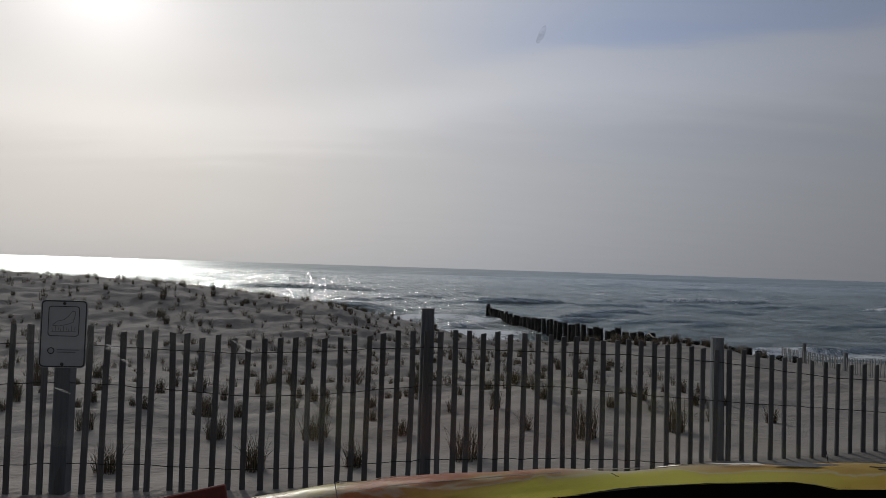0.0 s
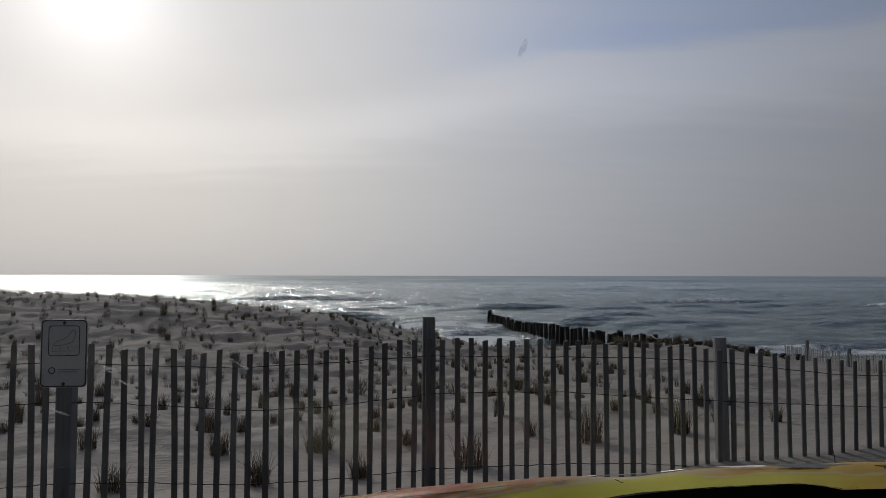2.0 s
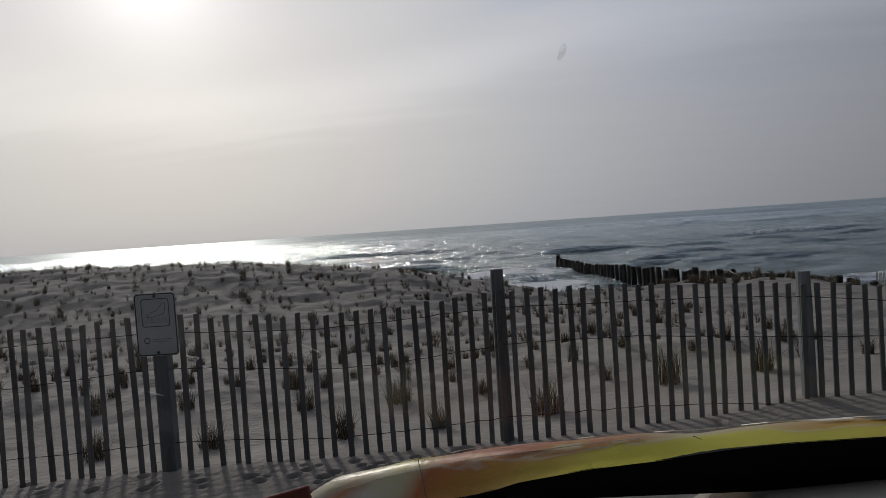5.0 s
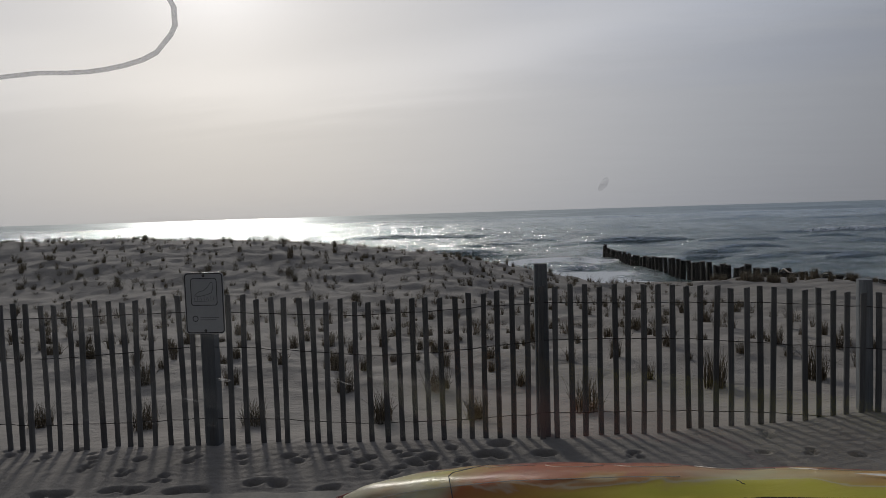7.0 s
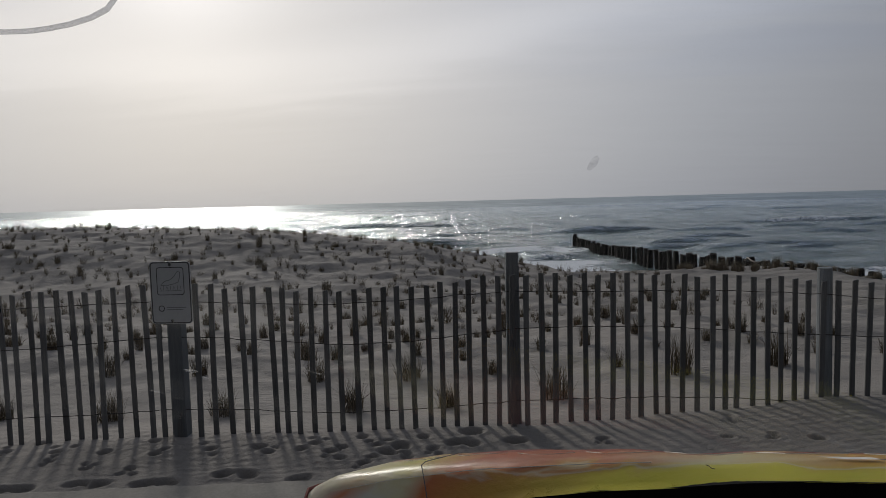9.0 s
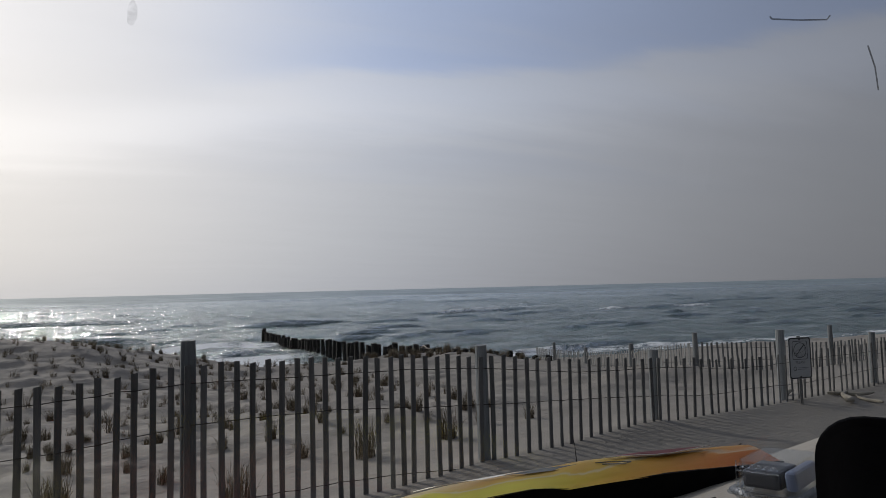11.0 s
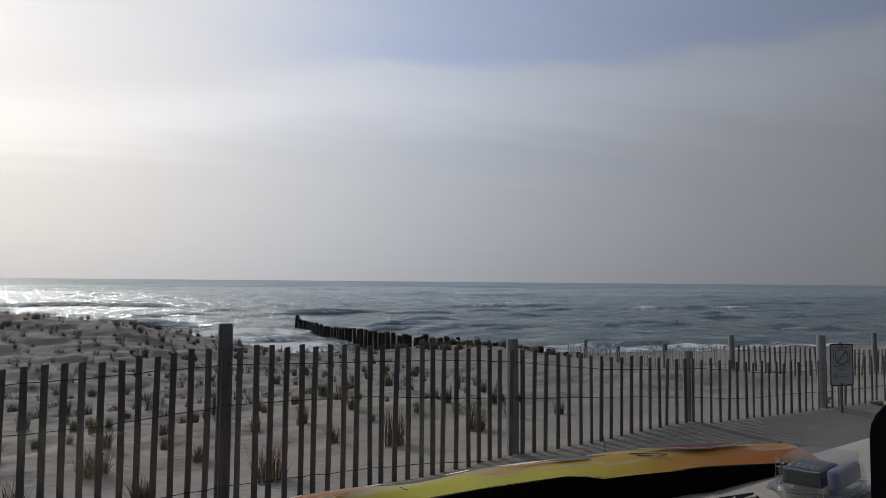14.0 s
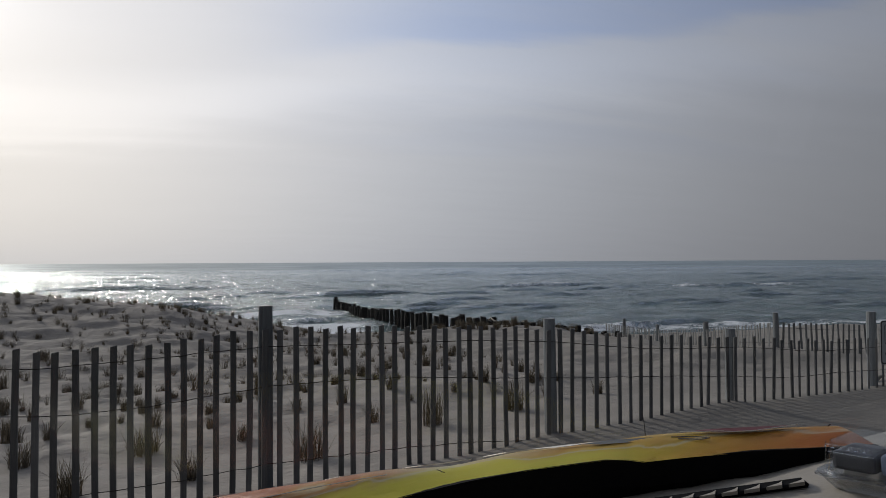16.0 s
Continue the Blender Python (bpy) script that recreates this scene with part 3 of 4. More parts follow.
far_line = [(10.9, 19.0), (10.53, 17.3), (9.9, 14.58), (9.67, 12.33), (9.1, 9.62), (12.3, 9.2), (15.5, 9.4)]
slat_fence("low half-buried grey slat fence beside the dune path", far_line, (-0.5, -0.40, -0.22, 0.03, 0.45, 0.33, 0.33),
           [(10.53, 17.3, -0.175, 0.10, True), (9.9, 14.58, -0.085, 0.10, True), (9.67, 12.33, 0.20, 0.12, True), (9.1, 9.62, 0.637, 0.10, True),
            (12.3, 9.2, 0.66, 0.09, True), (15.4, 9.4, 0.6, 0.09, True)],
           [0.05 + 0.112 * k + random.gauss(0, 0.006) for k in range(136)], 23, (0.10, 0.36), 0.03, PALE_SLATS)


# ---------------------------------------------------------------- dune signs
def dune_sign(at, yaw, label, steel_post, slashed, rim=0.008):
    s = thing("dune_sign", at, label, "sign", "dune signs")
    s.rotation_euler = (0, 0, yaw)
    w, h = 0.305, 0.457
    plate = part("plate", prism_bm(rounded(w, h, 0.03), 0.004), SIGN, s, "white enamel plate with black border")
    part("border", ring_bm(rounded(w - 0.008, h - 0.008, 0.027), rounded(w - 0.008 - 2 * rim, h - 0.008 - 2 * rim, 0.021), 0.001, y0=-0.0042), INK, plate)
    part("picture_frame", ring_bm(rounded(0.205, 0.205, 0.022, cz=0.085), rounded(0.194, 0.194, 0.018, cz=0.085), 0.001, y0=-0.0042), INK, plate)
    # outline of a footprint over dune grass
    foot = [(-0.07, 0.062), (-0.04, 0.085), (0.0, 0.095), (0.03, 0.12), (0.055, 0.155), (0.075, 0.15), (0.07, 0.11), (0.06, 0.078), (0.03, 0.066), (-0.03, 0.052), (-0.07, 0.055), (-0.07, 0.062)]
    part("picture", stroke_bm(foot, 0.0045, 0.001, -0.0042), INKGREY, plate)
    grass = bmesh.new()
    for k in range(9):
        x = -0.07 + 0.0175 * k
        stroke_bm([(x, 0.015 + 0.004 * (k % 3)), (x + 0.006 * ((k % 3) - 1), 0.04 + 0.006 * ((k * 2) % 3))], 0.003, 0.001, -0.0042, grass)
    stroke_bm([(-0.08, 0.014), (0.08, 0.016)], 0.003, 0.001, -0.0042, grass)
    part("grass_drawing", grass, INKGREY, plate)
    if slashed:
        c = [(0.083 * math.cos(a * math.pi / 12), 0.085 + 0.083 * math.sin(a * math.pi / 12)) for a in range(25)]
        part("slash_ring", stroke_bm([(-0.058, 0.027), (0.058, 0.143)], 0.007, 0.001, -0.0055, stroke_bm(c, 0.007, 0.001, -0.0055)), INK, plate)
        cu = bpy.data.curves.new("word", "FONT")
        cu.body, cu.size, cu.align_x, cu.extrude = "PLEASE", 0.042, "CENTER", 0.0005
        cu.materials.append(INKGREY)
        txt = new("word", cu)
        txt.parent = plate
        txt.matrix_basis = pose(0, -0.0046, -0.062, 90, 0, 0)
    ring = [(-0.075 + 0.020 * math.cos(a * math.pi / 9), -0.115 + 0.020 * math.sin(a * math.pi / 9)) for a in range(19)]
    part("emblem", stroke_bm(ring, 0.006, 0.001, -0.0042), INK, plate)
    bars = bmesh.new()
    for k in range(2):
        stroke_bm([(-0.035, -0.108 - 0.016 * k), (0.105 - 0.02 * k, -0.108 - 0.016 * k)], 0.005, 0.001, -0.0042, bars)
    part("lettering_bars", bars, INKGREY, plate)
    for z in (0.205, -0.205):
        b = bmesh.new()
        bmesh.ops.create_cone(b, cap_ends=True, segments=10, radius1=0.012, radius2=0.008, depth=0.006)
        bmesh.ops.rotate(b, verts=b.verts, matrix=Matrix.Rotation(radians(90), 3, "X"))
        bmesh.ops.translate(b, verts=b.verts, vec=(0, -0.007, z))
        part("bolt", b, INK, plate)
    drop = at[2] - float(land(at[0], at[1]))
    if steel_post:
        u = prism_bm([(-0.02, 0.24), (0.02, 0.24), (0.02, -drop - 0.3), (-0.02, -drop - 0.3)], 0.012, z0=0.018)
        part("sign_post", u, SLAT, s, "slim grey weathered stake")
    else:
        sp = part("sign_post", post_bm(0.10, drop + 0.21, 77), POST, s, "square weathered timber post")
        sp.location = (0, 0.056, -drop)
    return s


dune_sign((-2.48, 4.135, 1.095), radians(3), "white keep-off-the-dunes notice with black border on a timber post", False, False)
sign2 = dune_sign((7.20, 5.76, 0.63), radians(-6), "white notice with slashed circle on a slim stake at the fence", True, True, 0.013)
sign2.scale = (1.15, 1.0, 1.15)


# ---------------------------------------------------------------- timber groyne
def pile_bm(seed, r, h):
    rng = random.Random(seed)
    bm = bmesh.new()
    rows, n = [], 9
    for i in range(6):
        f = i / 5
        ring = []
        for k in range(n):
            a = 2 * math.pi * k / n
            rr = r * (1 + 0.10 * math.sin(3 * a + seed) + rng.uniform(-0.06, 0.06)) * (0.90 if i == 5 else 1)
            ring.append(bm.verts.new((rr * math.cos(a), rr * math.sin(a), -h + h * f + (rng.uniform(-0.05, 0.03) if i == 5 else 0))))
        rows.append(ring)
    for a, b in zip(rows, rows[1:]):
        for k in range(n):
            bm.faces.new((a[k], a[(k + 1) % n], b[(k + 1) % n], b[k]))
    bm.faces.new(rows[0][::-1])
    top = bm.verts.new((0, 0, rng.uniform(-0.03, 0.03)))
    for k in range(n):
        bm.faces.new((rows[-1][k], rows[-1][(k + 1) % n], top))
    return bm


groyne = thing("groyne", (6.7, 31.0, float(land(6.7, 31.0))), "row of dark wet round timber piles running into the surf", "groyne")
G0 = Vector(groyne.location)
pile_meshes = []
for k in range(8):
    me = bpy.data.meshes.new("pile")
    b = pile_bm(k, 0.142, 2.6)
    b.to_mesh(me)
    b.free()
    me.materials.append(PILE)
    pile_meshes.append(me)
rng = random.Random(8)
tip, root_end = Vector((4.5, 49.2)), Vector((9.95, 14.8))
run_g = (tip - root_end).length
s = 0.0
cable = []
while s < run_g:
    f = s / run_g
    p = tip.lerp(root_end, f)
    top = float(np.interp(p.y, [17, 19, 20, 22, 25, 31, 40, 46, 47.5, 48.3, 49.2], [-0.60, -0.60, -0.62, -0.67, -0.77, -0.97, -1.33, -1.45, -1.38, -1.26, -1.12]))
    top = max(top, float(land(p.x, p.y)) + 0.035) if p.y < 21 else top
    top += rng.gauss(0, 0.05) - (0.16 if rng.random() < 0.06 else 0)
    wide = rng.uniform(0.86, 1.12) * (1.0 if p.y > 20 else 0.58)
    m = Matrix.LocRotScale(Vector((p.x + rng.gauss(0, 0.04), p.y, top)) - G0, Euler((rng.gauss(0, 0.03), rng.gauss(0, 0.03), rng.uniform(0, 6.28))), Vector((wide, wide, 1)))
    shared("pile", pile_meshes[rng.randrange(8)], groyne, m)
    if 16.5 < p.y < 25.5:                 # a second, shorter row behind the landward end
        q = Vector((p.x + 0.62 + rng.gauss(0, 0.06), p.y + 0.35))
        low = max(top + rng.uniform(-0.10, 0.04), float(land(q.x, q.y)) + 0.04)
        shared("pile", pile_meshes[rng.randrange(8)], groyne, Matrix.LocRotScale(Vector((q.x, q.y, low)) - G0, Euler((0.02, rng.gauss(0, 0.05), rng.uniform(0, 6.28))), Vector((0.8, 0.8, 1))))
    if 17.0 < p.y < 26.0:
        cable.append(Vector((p.x + 0.30, p.y - 0.1, top - 0.05)) - G0)
        cable.append(Vector((p.x + 0.30, p.y - 0.47, top - 0.13)) - G0)
    s += (0.44 if p.y > 43.5 else 0.63) * (1 + rng.gauss(0, 0.07)) if p.y > 19 else 0.80 * (1 + rng.gauss(0, 0.15))
part("cable", tube_bm(cable, 0.028, 6), STRAW, groyne, "pale slack rope along the piles", True)

# ---------------------------------------------------------------- beach grass
def tuft_mesh(seed, blades, height, spread, droop=0.32):
    rng = random.Random(seed)
    bm = bmesh.new()
    for _ in range(blades):
        a, lean = rng.uniform(0, 6.28), abs(rng.gauss(0, droop)) + 0.04
        h = height * rng.uniform(0.45, 1.05)
        r0 = spread * math.sqrt(rng.random())
        b0 = rng.uniform(0, 6.28)
        base = Vector((r0 * math.cos(b0), r0 * math.sin(b0), -0.02))
        out = Vector((math.cos(a), math.sin(a), 0))
        side = Vector((-math.sin(a + rng.uniform(-1, 1)), math.cos(a), 0)).normalized()
        w = rng.uniform(0.0012, 0.0027)
        pts = []
        for i, f in enumerate((0, 0.45, 0.8, 1.0)):
            c = base + Vector((0, 0, h * f * (1 - 0.18 * lean * f))) + out * (h * lean * f * f * 1.15 + h * lean * 0.25 * f)
            ww = w * (1, 0.9, 0.55, 0.0)[i]
            pts.append((c - side * ww, c + side * ww + out * ww * 0.5) if ww else (c,))
        v = [[bm.verts.new(q) for q in p] for p in pts]
        for p, q in zip(v, v[1:]):
            bm.faces.new((p[0], p[1], q[1], q[0]) if len(q) == 2 else (p[0], p[1], q[0]))
    me = bpy.data.meshes.new("grass_tuft")
    bm.to_mesh(me)
    bm.free()
    me.materials.append(GRASS)
    return me


TUFTS = [tuft_mesh(k, (150, 190, 110, 210, 170, 100)[k], (0.27, 0.31, 0.24, 0.27, 0.32, 0.25)[k], (0.06, 0.07, 0.05, 0.095, 0.065, 0.045)[k], 0.26) for k in range(6)]
WISPS = [tuft_mesh(20 + k, (44, 58, 36, 70, 50, 80)[k], (0.26, 0.24, 0.30, 0.22, 0.34, 0.25)[k], (0.04, 0.06, 0.03, 0.09, 0.05, 0.10)[k], (0.5, 0.6, 0.4, 0.6, 0.7, 0.55)[k]) for k in range(6)]
rng = random.Random(4)
spots = [(-2.03, 5.94), (-1.09, 6.02), (-1.37, 4.93), (-0.59, 5.02), (0.34, 5.25), (-0.24, 6.2), (1.0, 6.2), (1.53, 5.85), (2.48, 6.08), (-4.3, 5.96), (-3.41, 4.67), (-2.48, 4.82),
         (-4.41, 4.66), (-3.31, 6.01), (-3.44, 7.27), (-2.73, 7.61), (-3.58, 8.33), (2.16, 7.23), (1.52, 6.82), (3.74, 6.62), (0.78, 7.09), (1.4, 7.35), (-0.65, 7.23), (-1.93, 7.6), (3.6, 8.1)]
known = list(spots)
for j in range(60):
    for i in range(-90, 40):
        x = i * 0.62 + (0.31 if j % 2 else 0) + rng.gauss(0, 0.13)
        y = 5.35 + j * 0.34 + rng.gauss(0, 0.10)
        gap = rng.random()
        if y < float(fence_y(x)) + 0.55 or y > 22.4 + 0.5 * math.sin(x):
            continue
        if x > 3.6 + 0.02 * y and gap > 0.10 or x > 9.5:
            continue
        if y < 8.4 and (min(math.hypot(x - a, y - b) for a, b in known) < 0.42 or y < 6.6):
            continue
        if x < -26 or abs(x) > 1.05 * y + 3:
            continue
        if gap < 0.24:
            continue
        if x > 0.5 and y > 20.0:
            continue
        spots.append((x, y))
for k in range(46):                       # thicker clumps along the foot of the groyne
    f = rng.random()
    spots.append((5.2 + 4.6 * f + rng.gauss(0, 0.35), 20.2 - 3.0 * f + rng.gauss(0, 0.5)))
spots.sort(key=lambda p: math.hypot(p[0] - 0.5, p[1] - 2))
rest = bmesh.new()
for k, (x, y) in enumerate(spots):
    m = Matrix.LocRotScale((x, y, float(land(x, y))), Euler((rng.gauss(0, 0.06), rng.gauss(0, 0.06), rng.uniform(0, 6.28))),
                           Vector((1, 1, rng.uniform(0.65, 1.1))) * (rng.uniform(0.55, 0.95) if y < 9 else rng.uniform(0.55, 1.15)))
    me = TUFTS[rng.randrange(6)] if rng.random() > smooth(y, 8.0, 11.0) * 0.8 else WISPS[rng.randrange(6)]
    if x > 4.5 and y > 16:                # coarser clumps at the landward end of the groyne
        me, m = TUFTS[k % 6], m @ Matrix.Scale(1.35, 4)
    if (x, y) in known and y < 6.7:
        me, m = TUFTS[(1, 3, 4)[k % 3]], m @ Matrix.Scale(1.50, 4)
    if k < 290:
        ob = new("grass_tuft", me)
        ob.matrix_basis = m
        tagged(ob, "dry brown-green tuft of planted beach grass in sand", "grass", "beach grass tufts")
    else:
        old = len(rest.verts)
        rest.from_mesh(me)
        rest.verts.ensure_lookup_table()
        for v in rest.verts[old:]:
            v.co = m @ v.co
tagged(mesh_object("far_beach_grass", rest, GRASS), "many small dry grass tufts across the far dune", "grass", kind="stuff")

# ---------------------------------------------------------------- the vehicle that the view is from
SHADE_SIZE = 1.15                         # the sunshade stands this much beyond the dash line


def dash_z(x):
    return 1.226 + 0.172 * x


def glass_y(x, z):
    """The raked windscreen, which curves back towards its right-hand side."""
    return 0.07 - 0.10 * x + (1.73 - z) * (2.15 - 0.40 * float(smooth(x, 0.30, 0.62)))


van = thing("van", (0.1, -1.4, 0.0), "grey van cab with a grey-beige dashboard behind its windscreen", "vehicle")
V0 = Vector(van.location)


def dash_bm():
    bm = bmesh.new()
    rows = []
    for i in range(33):
        x = -1.65 + 2.75 * i / 32
        z = dash_z(x)
        x0 = 0.045 + (x - 0.045) / SHADE_SIZE
        ys = -0.12 + SHADE_SIZE * (0.83 - 0.36 * (x0 - 0.25))          # the line on which the sunshade stands
        fall = (SHADE_SIZE - 1) * (1.62 - z) / max(0.1, ys - 0.55)      # the top falls away towards the glass
        yg = ys + 0.13 + max(0.0, 0.30 - 0.36 * (x + 0.2)) if x > -0.42 else min(ys + 0.13, -0.12 + SHADE_SIZE * (1.07 - 0.33 * (x0 + 0.45)))
        fall = max(fall, 0.36 - 0.12 * (x > 0.4)) if yg > ys + 0.14 else fall
        z2 = z - fall * (yg - 0.55)
        prof = [(0.02, z - 0.55), (0.04, z - 0.10), (0.09, z - 0.03), (0.16, z - 0.005), (0.30, z), (0.56, z), (yg - 0.05, z2 + 0.05 * fall), (yg, z2 - 0.01), (yg, z - 0.55)]
        rows.append([bm.verts.new(Vector((x, y, zz)) - V0) for y, zz in prof])
    for a, b in zip(rows, rows[1:]):
        for k in range(len(a) - 1):
            bm.faces.new((a[k], b[k], b[k + 1], a[k + 1]))
    bm.faces.new(rows[0]), bm.faces.new(rows[-1][::-1])
    bmesh.ops.recalc_face_normals(bm, faces=bm.faces)
    return bm


dash = part("dashboard", dash_bm(), DASH, van, "textured grey-beige plastic dashboard top", True)


def glass_material():
    m, n, out = material("windscreen_glass")
    clear = n.node("ShaderNodeBsdfTransparent", 0, [(0.97, 0.98, 0.98, 1)])
    gloss = n.node("ShaderNodeBsdfGlossy", 0, {"Color": (1, 1, 1, 1), "Roughness": 0.02})
    fres = n.node("ShaderNodeFresnel", 0, {"IOR": 1.35})
    n.t.links.new(n.node("ShaderNodeMixShader", 0, [n.math("MULTIPLY", fres, 0.12), clear, gloss]), out.inputs[0])
    return m


def pane_bm():
    bm = bmesh.new()
    nu, nv = 28, 10
    rows = []
    for i in range(nu + 1):
        u = i / nu
        xb, zb, xt = -2.1 + 3.35 * u, 1.05 + 0.29 * u, -1.72 + 2.77 * u
        rows.append([])
        for j in range(nv + 1):
            v = j / nv
            x, z = xb + (xt - xb) * v, zb + (1.98 - zb) * v
            rows[-1].append(bm.verts.new(Vector((x, glass_y(x, z), z)) - V0))
    for a, b in zip(rows, rows[1:]):
        for j in range(nv):
            bm.faces.new((a[j], b[j], b[j + 1], a[j + 1]))
    return bm


GLASS = glass_material()
pane = part("windscreen", pane_bm(), GLASS, van, "clear slightly smeared windscreen", True)
pane.visible_shadow = False


def bar(name, a, b, r, mat):
    return part(name, tube_bm([Vector(a) - V0, (Vector(a) + Vector(b)) / 2 - V0, Vector(b) - V0], r, 8), mat, van)


def on_glass(x, z, off=0.0):
    return Vector((x, glass_y(x, z) - off, z))


bar("pillar", on_glass(-2.13, 1.02), on_glass(-1.72, 2.0), 0.05, TRIM)
bar("pillar", on_glass(1.30, 1.32), on_glass(1.10, 2.0), 0.05, TRIM)
bar("header_rail", on_glass(-1.72, 1.99), on_glass(1.12, 1.99), 0.04, TRIM)


def panel(name, quad, mat, thick=0.03):
    bm = bmesh.new()
    v = [bm.verts.new(Vector(p) - V0) for p in quad]
    f = bm.faces.new(v)
    bmesh.ops.solidify(bm, geom=[f], thickness=thick)
    return part(name, bm, mat, van)


panel("roof", [(-1.70, -0.30, 2.01), (1.12, -0.50, 2.01), (1.12, -3.2, 2.02), (-1.70, -3.2, 2.02)], LINING)
panel("rear_wall", [(-1.70, -3.2, 0.45), (1.12, -3.2, 0.45), (1.12, -3.2, 2.0), (-1.70, -3.2, 2.0)], LINING)
panel("side_panel", [(-1.75, 0.6, 0.45), (-1.75, -3.2, 0.45), (-1.75, -3.2, 1.2), (-1.75, 0.6, 1.15)], PAINT)
panel("side_panel", [(1.16, 0.6, 0.45), (1.16, -3.2, 0.45), (1.16, -3.2, 1.25), (1.16, 0.6, 1.25)], PAINT)
panel("floor_pan", [(-1.70, 0.9, 0.42), (1.12, 0.9, 0.42), (1.12, -3.2, 0.42), (-1.70, -3.2, 0.42)], TRIM)
panel("front_panel", [(-1.75, 1.22, 0.42), (1.16, 0.80, 0.42), (1.16, 0.80, 0.85), (-1.75, 1.22, 0.85)], PAINT)
for wx in (-1.55, 1.0):
    for wy in (0.35, -2.4):
        b = bmesh.new()
        bmesh.ops.create_cone(b, cap_ends=True, segments=28, radius1=0.36, radius2=0.36, depth=0.22)
        bmesh.ops.bevel(b, geom=[e for e in b.edges if len(e.link_faces) == 2 and any(len(f.verts) > 4 for f in e.link_faces)], offset=0.04, segments=2, affect="EDGES")
        bmesh.ops.rotate(b, verts=b.verts, matrix=Matrix.Rotation(radians(90), 3, "Y"))
        bmesh.ops.translate(b, verts=b.verts, vec=Vector((wx, wy, float(land(wx, wy)) + 0.35)) - V0)
        part("wheel", b, TRIM, van)


# defroster grille in the dash top
def vent(cx, cy, length, yaw, n):
    z = dash_z(cx) + 0.004
    v = part("defroster_vent", box_bm(length, 0.019, 0.006, bevel=0.002), BLACK, dash)
    v.matrix_basis = Matrix.Translation(Vector((cx, cy, z)) - V0) @ Matrix.Rotation(-math.atan(0.172), 4, "Y") @ Matrix.Rotation(yaw, 4, "Z")
    for k in range(n):
        x0 = -length / 2 + length * k / n
        fin = bmesh.new()
        lo = [fin.verts.new(q) for q in ((x0 + 0.002, -0.0105, 0.001), (x0 + 0.021, -0.0105, 0.001), (x0 + 0.027, 0.003, 0.001), (x0 + 0.021, -0.0015, 0.001))]
        hi = [fin.verts.new(q) for q in ((x0 + 0.002, -0.0105, 0.0055), (x0 + 0.021, -0.0105, 0.0055), (x0 + 0.027, 0.003, 0.0042), (x0 + 0.021, -0.0015, 0.0042))]
        fin.faces.new(hi), fin.faces.new(lo[::-1])
        for i in range(4):
            fin.faces.new((lo[i], lo[(i + 1) % 4], hi[(i + 1) % 4], hi[i]))
        bmesh.ops.recalc_face_normals(fin, faces=fin.faces)
        part("vent_rib", fin, DASH, v)
    return v


vent(0.600, 0.562, 0.19, radians(-19), 7)


# ---------------------------------------------------------------- folded sunshade along the foot of the windscreen
def print_material():
    m, n, out = material("printed_sunshade_foil")
    p = n.vmath("ADD", local(n), (0.2, 0.72, dash_z(0.2)))
    x = n.node("ShaderNodeSeparateXYZ", 0, [p])
    over = n.node("ShaderNodeAttribute", 2, attribute_name="over")
    warp = n.noise(n.scaled(p, (6, 10, 10)), 1.0, 3, 0.5)
    flow = n.noise(n.scaled(p, (7, 16, 26), rot=(0, radians(8), radians(18))), 1.0, 3, 0.5, dist=0.8)
    xs = n.math("ADD", n.math("SUBTRACT", x, n.math("MULTIPLY", over, 0.10)), n.math("MULTIPLY", n.math("SUBTRACT", warp, 0.5), 0.14))
    ov = n.math("ADD", over, n.math("MULTIPLY", n.math("SUBTRACT", flow, 0.5), 0.55))
    lower = n.ramp(n.node("ShaderNodeMapRange", 0, [xs, -0.40, 0.80]), [(0.0, (0.74, 0.74, 0.69)), (0.06, (0.66, 0.28, 0.13)), (0.10, (0.76, 0.76, 0.70)), (0.17, (0.74, 0.72, 0.50)), (0.21, (0.62, 0.22, 0.07)), (0.30, (0.66, 0.40, 0.07)), (0.42, (0.76, 0.70, 0.07)),
                   (0.66, (0.78, 0.72, 0.09)), (0.80, (0.76, 0.46, 0.07)), (0.90, (0.62, 0.22, 0.05)), (1.0, (0.50, 0.13, 0.04))])
    upper = n.ramp(n.node("ShaderNodeMapRange", 0, [xs, -0.40, 0.80]), [(0.0, (0.66, 0.62, 0.50)), (0.14, (0.72, 0.66, 0.22)), (0.24, (0.58, 0.20, 0.10)), (0.40, (0.60, 0.25, 0.12)), (0.52, (0.72, 0.66, 0.40)),
                   (0.64, (0.70, 0.42, 0.10)), (0.78, (0.72, 0.50, 0.10)), (1.0, (0.60, 0.22, 0.07))])
    col = n.mix(n.span(ov, 0.25, 0.60), lower, upper)
    col = n.mix(n.span(n.math("ABSOLUTE", n.math("SUBTRACT", ov, 0.42)), 0.055, 0.0, 0.0, 0.65), col, (0.72, 0.66, 0.48))
    col = n.mix(n.span(ov, 0.85, 1.0), col, (0.36, 0.09, 0.06))
    wrinkle = n.noise(n.scaled(p, (20, 50, 50)), 1.0, 4, 0.6)
    principled(n, out, col, 0.36, wrinkle, 0.3, 0.004)
    return m


